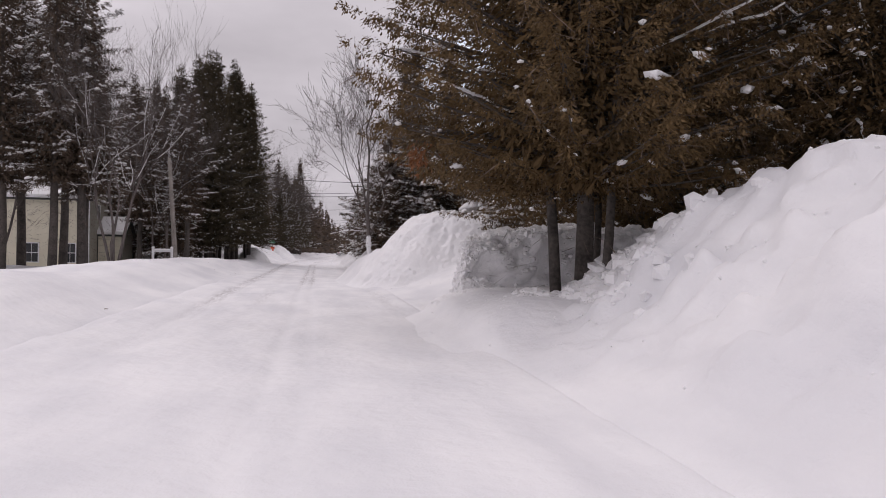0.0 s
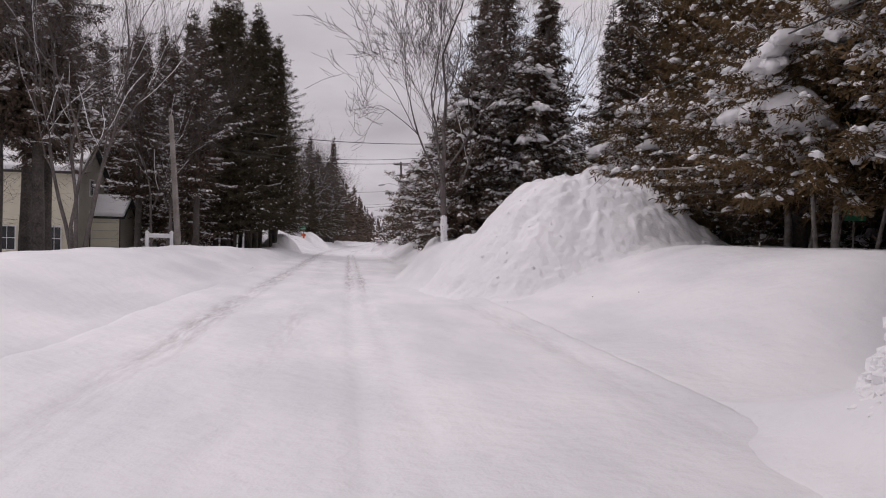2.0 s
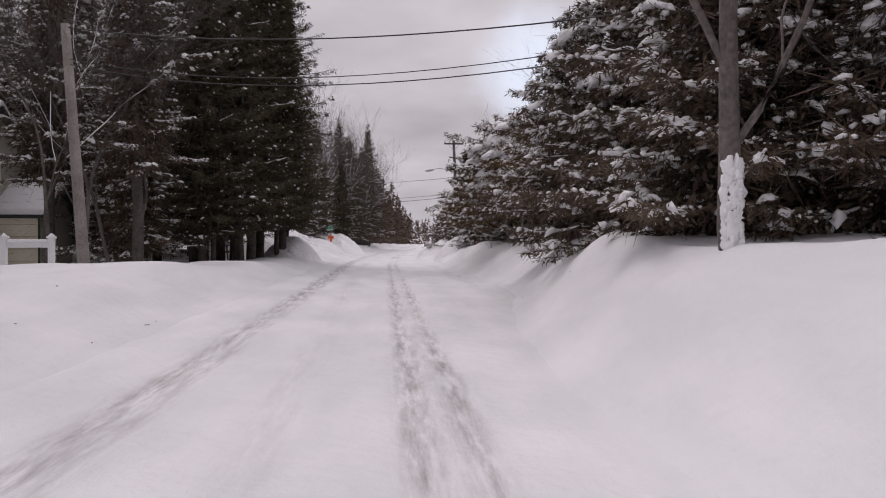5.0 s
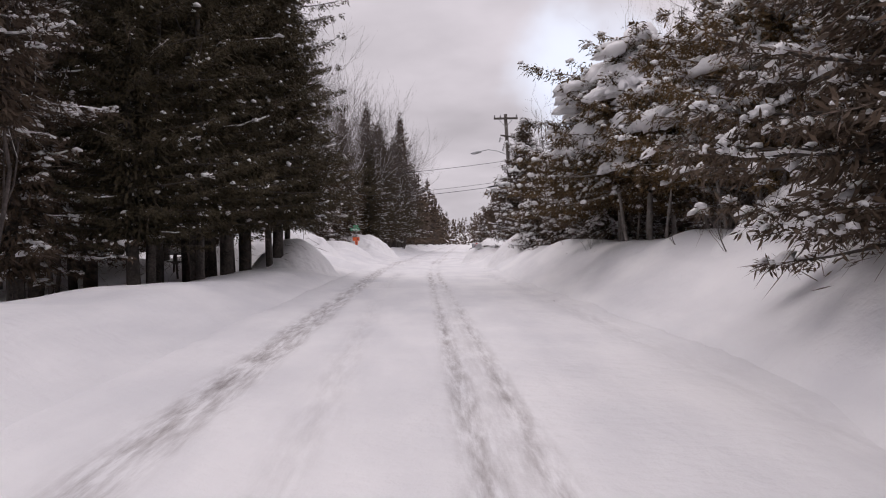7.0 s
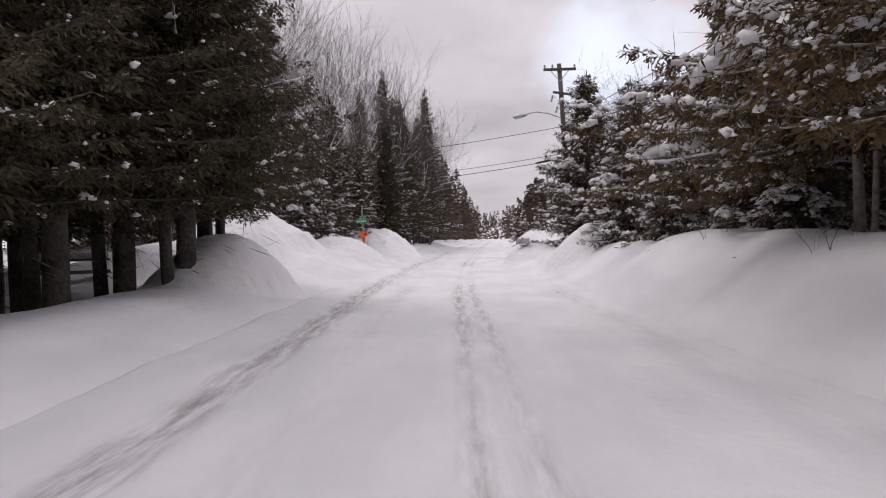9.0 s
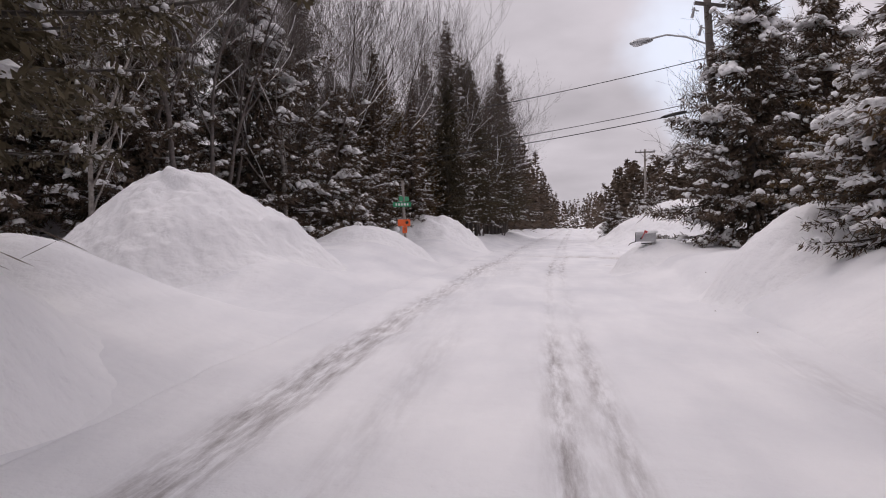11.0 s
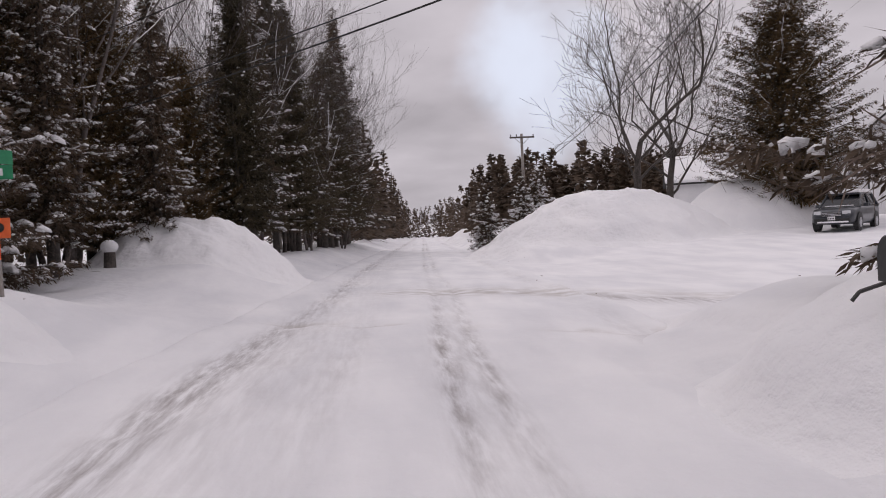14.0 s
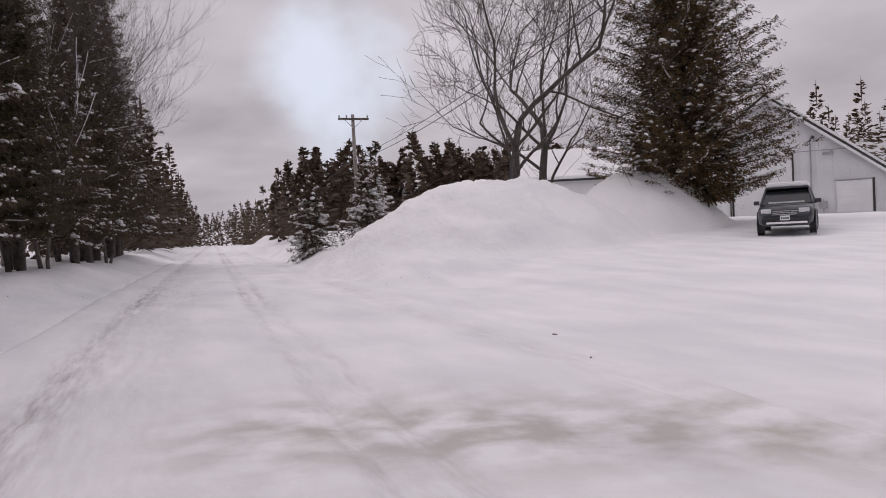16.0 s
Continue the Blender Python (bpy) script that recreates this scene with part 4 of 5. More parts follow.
for k in range(8):
    y = 96 + k * 6.0 + rng.randn()
    put(spruce_a if k % 2 else spruce_b, float(road_x(y)) - 12 - abs(rng.randn()) * 2.0, y, rng.rand() * 360, 0.9 + 0.3 * rng.rand())
for x, y, a, s in ((-10.4, 92.6, 0, 1.5), (-8.0, 96.4, 90, 1.0), (-15.5, 86.0, 300, 1.5), (-12.8, 90.5, 200, 1.4), (-11.9, 86.4, 60, 1.2)):
    put(spruce_c, x, y, a, s)
for x, y, a, s in ((-7.4, 100.6, 20, 1.0), (-9.0, 99.0, 130, 1.1), (-10.6, 89.5, 40, 1.0), (-12.2, 93.4, 190, 1.05), (-13.4, 90.2, 280, 1.1), (-10.0, 95.0, 250, 1.1), (-12.0, 86.5, 0, 1.1)):
    put(bare_b, x, y, a, s)
for k in range(20):
    y = 84 + 3.0 * k + rng.randn()
    put(birch if k % 3 == 0 else bare_b, float(road_x(y)) - 6.2 - 2.5 * rng.rand() - (3.2 if y < 109 else 0), y, rng.rand() * 360, 0.85 + 0.35 * rng.rand())
put(spruce_a, -2.4, 138.5, 0, 1.18)
for x, y, a, s in ((-3.4, 122.0, 150, 0.85), (-2.2, 131.0, 260, 0.8)):
    put(bare_b, x, y, a, s)
put(spruce_c, 8.8, 88.7, 130, 1.15)
put(pine, -8.4, 55.6, 70, 0.92)
put(spruce_a, -9.4, 58.6, 210, 0.9)

# yard
put(bare_a, 18.8, 129.0, 140, 1.05)
for x, y, a, s in ((9.0, 128.0, 30, 0.95), (11.0, 134.0, 100, 1.0), (7.6, 134.0, 200, 1.0), (13.0, 141.0, 10, 1.1)):
    put(spruce_d, x, y, a, s)


def far_wood(name, label, spots, seed):
    """A wood far off: plain tiered conifers joined into one."""
    g = np.random.RandomState(seed)
    B, W, S, LN, WD = [], [], [], [], []
    for x, y, h in spots:
        z0 = float(ground_z(x, y))
        n = 130 if y < 200 else 64
        q = g.rand(n) ** 0.8
        rad = 0.17 * h * (1 - q) ** 0.85 * (0.35 + 0.65 * np.sqrt(g.rand(n)))
        az = g.rand(n) * 2 * np.pi
        d = np.stack([np.cos(az), np.sin(az), 0 * az], 1)
        B.append(np.array([x, y, z0]) + d * rad[:, None] * 0.4 + np.array([0, 0, 1.0]) * (q * h * 0.95 + 0.3)[:, None])
        w = unit(d + np.stack([0 * q, 0 * q, -0.35 + 0.7 * q + 0.2 * g.randn(n)], 1))
        W.append(w)
        S.append(unit(np.cross(w, np.array([0, 0, 1.0]) + 0.5 * g.randn(n, 3))))
        LN.append(rad * 0.7 + 0.30 + 0.3 * g.rand(n))
        WD.append((0.22 + 0.26 * g.rand(n)) * (1.25 if y < 200 else 1.9))
        B.append(np.array([[x, y, z0 + h * 0.8]])); W.append(np.array([[0, 0, 1.0]])); S.append(np.array([[1.0, 0, 0]])); LN.append(np.array([h * 0.22])); WD.append(np.array([0.25]))
    v, f = diamonds(np.concatenate(B), np.concatenate(W), np.concatenate(S), np.concatenate(LN), np.concatenate(WD))
    return tagged(new(name, mesh_of(name, v, f, SPRUCE)), label, "wood", kind="stuff")


g = np.random.RandomState(5)
spots = []
for k in range(230):
    y = 142 + 280 * (k / 230) + g.randn() * 2
    spots.append((float(road_x(y)) - 5.0 - abs(g.randn()) * 9, y, 10 + 5 * g.rand()))
for k in range(60):
    y = 78 + 66 * g.rand()
    spots.append((-20 - 25 * g.rand(), y, 8 + 4 * g.rand()))
far_wood("far_wood", "dark conifer wood along the left of the road", spots, 8)
spots = []
for k in range(860):
    y = 150 + 270 * g.rand() ** 0.9
    spots.append((float(road_x(y)) + 6 + g.rand() * (26 + 0.45 * (y - 100)), y, 5.2 + 0.03 * (y - 150) + 3 * g.rand() ** 2))
for k in range(260):
    y = 156 + 26 * g.rand()
    spots.append((float(road_x(y)) + 8 + 56 * g.rand(), y, 6.0 + 2.6 * g.rand()))
for k in range(90):
    spots.append((62 + 50 * g.rand(), 100 + 90 * g.rand(), 11 + 5 * g.rand()))
for k in range(110):
    spots.append((22 + 40 * g.rand(), 10 + 80 * g.rand(), 11 + 5 * g.rand()))
for k in range(70):
    y = 338 + 40 * g.rand()
    spots.append((float(road_x(y)) + 34 * (g.rand() - 0.5), y, 8 + 4 * g.rand()))
for k in range(60):
    spots.append((-34 - 40 * g.rand(), 10 + 80 * g.rand(), 11 + 5 * g.rand()))
for k in range(90):
    a = g.rand() * 6.28
    spots.append((70 * math.cos(a), -35 - 50 * g.rand(), 11 + 5 * g.rand()))
far_wood("far_wood", "distant conifer wood on rising snowy ground", spots, 9)


# ---- small builders ----
def box(bm, size, at, rot=(0, 0, 0)):
    m = pose(*at, *rot) @ Matrix.Diagonal((*size, 1))
    return bmesh.ops.create_cube(bm, size=1.0, matrix=m)["verts"]


def rounded(size, at=(0, 0, 0), rot=(0, 0, 0), r=0.01, seg=2):
    bm = bmesh.new()
    box(bm, size, (0, 0, 0))
    bmesh.ops.bevel(bm, geom=bm.edges[:], offset=min(r, min(size) * 0.45), segments=seg, affect="EDGES", profile=0.7)
    bmesh.ops.transform(bm, matrix=pose(*at, *rot), verts=bm.verts[:])
    return bm


def rod(a, b, r, r2=None, seg=12):
    bm = bmesh.new()
    a, b = Vector(a), Vector(b)
    d = b - a
    m = Matrix.Translation((a + b) / 2) @ d.to_track_quat("Z", "Y").to_matrix().to_4x4()
    bmesh.ops.create_cone(bm, cap_ends=True, segments=seg, radius1=r, radius2=r if r2 is None else r2, depth=d.length, matrix=m)
    return bm


def merge(*bms):
    out = bms[0]
    for b in bms[1:]:
        me = bpy.data.meshes.new("tmp")
        b.to_mesh(me)
        b.free()
        out.from_mesh(me)
        bpy.data.meshes.remove(me)
    return out


def hull(profile, a, b, axis_="x"):
    """A prism: a closed outline of (p, z) carried from a to b along an axis."""
    bm = bmesh.new()
    mk = (lambda k, p, z: (k, p, z)) if axis_ == "x" else (lambda k, p, z: (p, k, z))
    v0 = [bm.verts.new(mk(a, p, z)) for p, z in profile]
    v1 = [bm.verts.new(mk(b, p, z)) for p, z in profile]
    n = len(profile)
    bm.faces.new(v0)
    bm.faces.new(v1[::-1])
    for i in range(n):
        bm.faces.new((v0[i], v1[i], v1[(i + 1) % n], v0[(i + 1) % n]))
    bmesh.ops.recalc_face_normals(bm, faces=bm.faces[:])
    return bm


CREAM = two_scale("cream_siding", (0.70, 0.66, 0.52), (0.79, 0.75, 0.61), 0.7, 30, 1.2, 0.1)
# the shed's own tan; on the house, cream siding with shade in the colour
TAN_AND_SHADE = two_scale("tan_and_shaded_siding", (0.36, 0.34, 0.28), (0.45, 0.43, 0.36), 0.75, 30, 1.2, 0.1)
WHITE = two_scale("white_paint", (0.70, 0.70, 0.71), (0.82, 0.82, 0.83), 0.55, 25, 1.0, 0.1)
BARNWALL = two_scale("white_barn_siding", (0.60, 0.60, 0.62), (0.74, 0.74, 0.76), 0.6, 12, 0.6, 0.15)
DARKTRIM = two_scale("dark_trim", (0.02, 0.02, 0.02), (0.05, 0.048, 0.045), 0.6)
WOOD = two_scale("weathered_pole_wood", (0.17, 0.15, 0.135), (0.33, 0.30, 0.275), 0.85, 22, 1.6, 0.5)
DARKWOOD = two_scale("creosoted_pole_wood", (0.06, 0.052, 0.046), (0.16, 0.14, 0.125), 0.85, 22, 1.6, 0.5)
METAL = two_scale("galvanised_metal", (0.34, 0.35, 0.36), (0.52, 0.53, 0.54), 0.45, 40, 3, 0.1, metal=0.8)
BLACK = two_scale("black_rubber", (0.012, 0.012, 0.012), (0.03, 0.03, 0.03), 0.6)
GREYMETAL = two_scale("grey_painted_metal", (0.30, 0.30, 0.31), (0.42, 0.42, 0.43), 0.45, 30, 3, 0.1)
ORANGE = two_scale("orange_sign_face", (0.72, 0.11, 0.025), (0.85, 0.16, 0.04), 0.5, 30, 3, 0.05)
GREEN = two_scale("green_sign_face", (0.012, 0.20, 0.09), (0.02, 0.27, 0.12), 0.4, 30, 3, 0.05)
RED = two_scale("red_paint", (0.45, 0.03, 0.03), (0.58, 0.05, 0.05), 0.5)
PAINT, _nt, _b = material("dark_car_paint", 0.32, 0.3)
_r = ramp(_nt, grain(_nt, 3.0).outputs["Fac"], ((0.35, (0.035, 0.04, 0.048)), (0.7, (0.075, 0.08, 0.09))))
_nt.links.new(_r.outputs[0], _b.inputs["Base Color"])
_b.inputs["Coat Weight"].default_value = 0.5
DARKGLASS, _nt, _b = material("dark_window_glass", 0.06)
_b.inputs["Base Color"].default_value = (0.012, 0.014, 0.016, 1)
LENS, _nt, _b = material("lamp_lens", 0.15)
_b.inputs["Base Color"].default_value = (0.62, 0.63, 0.65, 1)
CHROME = two_scale("chrome", (0.5, 0.5, 0.52), (0.62, 0.62, 0.64), 0.25, 20, 2, 0.02, metal=1.0)


def window(parent, w, h, at, turn, frame_mat):
    """A two-sash window: frame with bars standing proud of a dark pane."""
    rt = part("window", rounded((w, 0.03, h), r=0.004), DARKGLASS, parent)
    rt.matrix_local = pose(*at, 0, 0, turn)
    for nm, sz, p in (("frame", (0.07, 0.07, h + 0.14), (-w / 2 - 0.03, -0.01, 0)), ("frame", (0.07, 0.07, h + 0.14), (w / 2 + 0.03, -0.01, 0)), ("frame", (w + 0.0, 0.07, 0.07), (0, -0.01, h / 2 + 0.03)), ("frame", (w + 0.16, 0.11, 0.06), (0, -0.03, -h / 2 - 0.03)), ("bar", (w - 0.01, 0.035, 0.05), (0, -0.02, 0)), ("bar", (0.03, 0.034, h - 0.01), (0, -0.02, 0))):
        part(nm, rounded(sz, p, r=0.006), frame_mat, rt)
    return rt


def gable_roof(parent, x0, x1, y0, ym, y1, ze, zr, over=0.25, snow=0.28):
    """Two roof slabs with dark edge boards and a blanket of snow, ridge along x."""
    for nm, th, lift, mat, o in (("roof", 0.10, 0.0, DARKTRIM, over), ("roof_snow", snow, 0.105, SNOW, over - 0.02)):
        sl0, sl1 = (zr - ze) / (ym - y0), (zr - ze) / (y1 - ym)
        prof = [(y0 - o, ze - o * sl0 + lift), (ym, zr + lift), (y1 + o, ze - o * sl1 + lift), (y1 + o, ze - o * sl1 + lift + th), (ym, zr + lift + th), (y0 - o, ze - o * sl0 + lift + th)]
        bm = hull(prof, x0 - o, x1 + o)
        if nm == "roof_snow":
            bmesh.ops.bevel(bm, geom=bm.edges[:], offset=0.09, segments=3, affect="EDGES", profile=0.5)
        part(nm, bm, mat, parent, "thick white snow on the roof" if mat is SNOW else "", smooth=False)


def house():
    rt = new("house")
    zb = -0.7
    # main block, gable towards the road
    part("wall", hull([(59.3, zb), (64.2, zb), (64.2, 4.6), (61.75, 6.35), (59.3, 4.6)], -27.0, -16.0), CREAM, rt)
    # thin slab over the cream gable, coloured darker to paint its shade
    part("gable_face", hull([(59.32, zb), (64.18, zb), (64.18, 4.6), (61.75, 6.3), (59.32, 4.6)], -15.995, -15.96), TAN_AND_SHADE, rt, "cream gable siding with its shade painted in as tan")
    gable_roof(rt, -27.0, -15.9, 59.3, 61.75, 64.2, 4.6, 6.35)
    part("corner_board", rounded((0.14, 0.14, 5.3), (-16.0, 59.28, 1.95)), WHITE, rt)
    # low garage wing
    # side wall in the same darkened cream, shade put into the colour
    part("garage_wall", hull([(61.5, zb), (64.6, zb), (64.6, 2.0), (63.05, 3.1), (61.5, 2.0)], -15.94, -14.1), TAN_AND_SHADE, rt)
    part("garage_front", rounded((1.72, 0.05, 2.5), (-15.03, 61.45, 0.70), r=0.01), CREAM, rt, "cream panelled garage front")
    gable_roof(rt, -15.92, -14.05, 61.5, 63.05, 64.6, 2.0, 3.1, over=0.22)
    for x in (-14.14, -15.92):
        part("trim", rounded((0.06, 0.06, 2.6), (x, 61.41, 0.66)), DARKTRIM, rt)
    for z in (0.1, 0.6, 1.1, 1.6):
        part("panel_line", rounded((1.60, 0.02, 0.02), (-15.03, 61.418, z), r=0.004), TAN_AND_SHADE, rt)
    window(rt, 0.72, 1.35, (-17.25, 59.27, 0.55), 0, WHITE)
    window(rt, 0.9, 1.35, (-19.9, 59.27, 0.55), 0, WHITE)
    window(rt, 0.9, 1.2, (-22.5, 59.27, 3.3), 0, WHITE)
    window(rt, 0.62, 0.95, (-15.95, 61.65, 3.75), 90, WHITE)
    for k in range(16):
        part("siding_board", rounded((10.9, 0.02, 0.012), (-21.5, 59.292, -0.1 + k * 0.29), r=0.004, seg=1), CREAM, rt)
    rt.location.z = float(tilt(-15.0, 61.0))
    tagged(rt, "cream sided house with snowy gable roofs behind the bank", "house")


def plain_shed(name, label, cx, cy, turn, w, d, h, rise, wall_mat, snow=0.25, zb=0.0):
    rt = new(name)
    part("wall", hull([(-d / 2, -0.6), (d / 2, -0.6), (d / 2, h), (0, h + rise), (-d / 2, h)], -w / 2, w / 2), wall_mat, rt)
    gable_roof(rt, -w / 2, w / 2, -d / 2, 0, d / 2, h, h + rise, over=0.3, snow=snow)
    part("door", rounded((0.95, 0.05, 1.95), (w * 0.1, -d / 2 - 0.02, 0.95)), DARKTRIM, rt)
    rt.matrix_basis = pose(cx, cy, zb + float(tilt(cx, cy)), 0, 0, turn)
    tagged(rt, label, "shed")
    return rt


def fence_panel():
    rt = new("fence")
    for x in (-9.18, -8.08):
        p = part("post", rounded((0.13, 0.13, 1.6), (x, 48.3, 0.38), r=0.012), WHITE, rt)
        part("cap", merge(rounded((0.18, 0.18, 0.05), (x, 48.3, 1.20)), rod((x, 48.3, 1.22), (x, 48.3, 1.30), 0.10, 0.02, 4)), WHITE, p)
    for z in (1.02, 0.45):
        part("rail", rounded((0.97, 0.05, 0.13), (-8.63, 48.3, z), r=0.01), WHITE, rt)
    part("snow_cap", merge(rounded((0.95, 0.10, 0.07), (-8.63, 48.3, 1.12), r=0.03, seg=3)), SNOW, rt)
    rt.location.z = float(tilt(-8.6, 48.3))
    tagged(rt, "white wooden fence panel rising from the snow bank", "fence")


def insulator(parent, at):
    part("insulator", merge(rod(at, (at[0], at[1], at[2] + 0.10), 0.035, 0.05, 8), rod((at[0], at[1], at[2] + 0.10), (at[0], at[1], at[2] + 0.17), 0.055, 0.03, 8)), GREYMETAL, parent)


def utility_pole(x, y, zb, top, label, arm=0.0, lamp=False, r=0.15, lean=(0.0, 0.0), mat=None):
    rt = new("utility_pole")
    tx, ty = x + lean[0], y + lean[1]
    part("pole", rod((x, y, zb - 1.0), (tx, ty, top), r, r * 0.68, 14), mat or WOOD, rt, smooth=True)
    if arm:
        za = top - 0.28
        part("crossarm", rounded((arm, 0.10, 0.12), (tx, ty - 0.14, za), r=0.012), DARKWOOD, rt)
        for sgn in (-1, 1):
            part("brace", rod((tx, ty - 0.13, za - 0.55), (tx + sgn * arm * 0.28, ty - 0.14, za - 0.06), 0.018, seg=6), METAL, rt)
            insulator(rt, (tx + sgn * arm * 0.46, ty - 0.14, za + 0.06))
        insulator(rt, (tx - arm * 0.22, ty - 0.14, za + 0.06))
    if lamp:
        zl = 6.85
        px = x + lean[0] * zl / top
        part("equipment_bracket", rounded((0.9, 0.09, 0.10), (px - 0.02, y - 0.18, 7.95), (0, 9, 0), r=0.012), DARKWOOD, rt)
        for dx, dz in ((-0.55, 7.72), (-0.35, 7.2)):
            part("cutout_fuse", merge(rod((px + dx, y - 0.2, dz - 0.14), (px + dx + 0.08, y - 0.2, dz + 0.16), 0.045, 0.03, 8), rod((px + dx, y - 0.2, dz + 0.12), (px + dx + 0.2, y - 0.2, dz + 0.05), 0.02, seg=6)), GREYMETAL, rt)
        pts = [(px - 0.10, y, zl), (px - 0.7, y - 0.05, zl + 0.22), (px - 1.25, y - 0.08, zl + 0.30), (px - 1.75, y - 0.1, zl + 0.20)]
        arms = [rod(pts[i], pts[i + 1], 0.028, seg=8) for i in range(3)]
        part("lamp_arm", merge(*arms), METAL, rt)
        head = bmesh.new()
        bmesh.ops.create_uvsphere(head, u_segments=16, v_segments=10, radius=1.0, matrix=pose(px - 2.0, y - 0.1, zl + 0.13, 0, -8, 0) @ Matrix.Diagonal((0.36, 0.15, 0.10, 1)))
        hd = part("lamp_head", head, METAL, rt, "grey cobra-head street lamp", smooth=True)
        ln = bmesh.new()
        bmesh.ops.create_uvsphere(ln, u_segments=12, v_segments=8, radius=1.0, matrix=pose(px - 2.1, y - 0.1, zl + 0.055, 0, -8, 0) @ Matrix.Diagonal((0.19, 0.11, 0.07, 1)))
        part("lens", ln, LENS, hd, smooth=True)
    rt.location.z = float(tilt(x, y))
    tagged(rt, label, "utility pole", group="poles along the road")
    return rt


def wire(a, b, sag, r=0.013, name="overhead_wire", label="black overhead wire strung between poles"):
    n = 22
    A, B = (np.array((p[0], p[1], p[2] + float(tilt(p[0], p[1])))) for p in (a, b))
    t = np.linspace(0, 1, n)
    pts = A + (B - A) * t[:, None] - np.array([0, 0, 1.0]) * (sag * 4 * t * (1 - t))[:, None]
    v, f = tube(pts, np.full(n, r), 5)
    return tagged(new(name, mesh_of(name, v, f, BLACK, True)), label, "wire", group="overhead wires")


def street_sign():
    rt = new("street_sign")
    x, y = -4.45, 91.85
    z0 = float(ground_z(x, y) - tilt(x, y))
    rt.location.z = float(tilt(x, y))
    part("post", rounded((0.09, 0.07, 2.6), (x, y, z0 + 1.0), (0, -1.5, 0), r=0.01), WOOD, rt, "grey wooden post")
    b = part("name_blade", rounded((0.66, 0.012, 0.17), (x - 0.06, y - 0.06, 2.16), (0, 0, 12), r=0.02), GREEN, rt, "green street name blade")
    for k, w in enumerate((0.05, 0.06, 0.05, 0.07, 0.05)):
        part("lettering_bar", rounded((w, 0.004, 0.085), (x - 0.26 + k * 0.10, y - 0.068 - 0.045 + k * 0.02, 2.16), (0, 0, 12), r=0.002, seg=1), WHITE, b)
    part("name_blade", rounded((0.012, 0.60, 0.17), (x + 0.0, y + 0.02, 2.36), (0, 0, -28), r=0.02), GREEN, rt, "green street name blade")
    o = part("orange_plate", rounded((0.46, 0.012, 0.24), (x, y - 0.065, 1.50), r=0.012), ORANGE, rt, "orange rectangular plate with a dark spot")
    part("spot", rod((x + 0.11, y - 0.073, 1.505), (x + 0.11, y - 0.079, 1.505), 0.055, seg=16), BLACK, o)
    o2 = part("orange_tab", rounded((0.17, 0.012, 0.24), (x + 0.02, y - 0.065, 1.25), r=0.012), ORANGE, rt, "small orange tab with a dark mark")
    part("mark", rounded((0.035, 0.004, 0.09), (x + 0.03, y - 0.074, 1.26), r=0.002), BLACK, o2)
    tagged(rt, "wooden post with green name blades and orange plates", "street sign")


def mailbox():
    rt = new("mailbox")
    prof = [(-0.15, 0.0), (0.15, 0.0)] + [(0.15 * math.cos(a), 0.17 + 0.13 * math.sin(a)) for a in np.linspace(0, math.pi, 10)]
    body = hull(prof, -0.30, 0.30)
    part("body", body, GREYMETAL, rt, "grey metal mailbox body")
    part("door", hull([(p * 1.03, z * 1.03 - 0.004) for p, z in prof], -0.325, -0.303), BLACK, rt, "dark front door")
    part("flag", merge(rod((-0.12, -0.165, 0.10), (-0.02, -0.165, 0.30), 0.012, seg=6), rounded((0.10, 0.012, 0.07), (0.01, -0.165, 0.31), (0, 25, 0), r=0.004)), RED, rt, "raised red flag")
    part("pivot", rounded((0.07, 0.02, 0.06), (-0.14, -0.16, 0.10), r=0.006), BLACK, rt)
    part("open_arm", merge(rod((-0.32, 0, 0.0), (-0.50, 0, -0.06), 0.014, seg=6), rod((-0.50, 0, -0.06), (-0.55, 0, -0.12), 0.014, seg=6)), DARKTRIM, rt)
    part("bracket", rounded((0.26, 0.12, 0.035), (-0.02, 0, -0.06), r=0.008), DARKTRIM, rt)
    part("post", rounded((0.10, 0.10, 1.5), (0.12, 0, -0.80), r=0.012), WOOD, rt)
    bm = bmesh.new()
    bmesh.ops.create_uvsphere(bm, u_segments=20, v_segments=10, radius=1.0, matrix=pose(0.05, 0, 0.30) @ Matrix.Diagonal((0.32, 0.17, 0.07, 1)))
    part("snow_cap", bm, SNOW, rt, "white snow on its back", smooth=True)
    rt.matrix_basis = pose(3.25, 86.55, 0.98 + float(tilt(3.25, 87)), 0, 0, -14) @ Matrix.Scale(0.88, 4)
    tagged(rt, "grey rural mailbox half buried in the snow bank", "mailbox")


def marker_post():
    rt = new("marker_post")
    part("stake", rod((-8.25, 88.0, 2.0), (-7.72, 87.95, 0.55), 0.032, seg=8), WOOD, rt, "leaning pale stake")
    part("box", rounded((0.30, 0.20, 0.16), (-7.98, 87.9, 1.26), (0, 12, 15), r=0.02), GREYMETAL, rt)
    part("flap", rounded((0.03, 0.22, 0.30), (-7.76, 87.88, 1.38), (0, 20, 15), r=0.01), GREYMETAL, rt)
    part("snow_cap", rounded((0.26, 0.18, 0.08), (-8.0, 87.9, 1.38), (0, 12, 15), r=0.035, seg=3), SNOW, rt)
    rt.location.z = float(tilt(-8.0, 88.0))
    tagged(rt, "battered grey mailbox on a leaning stake in snow", "mailbox")


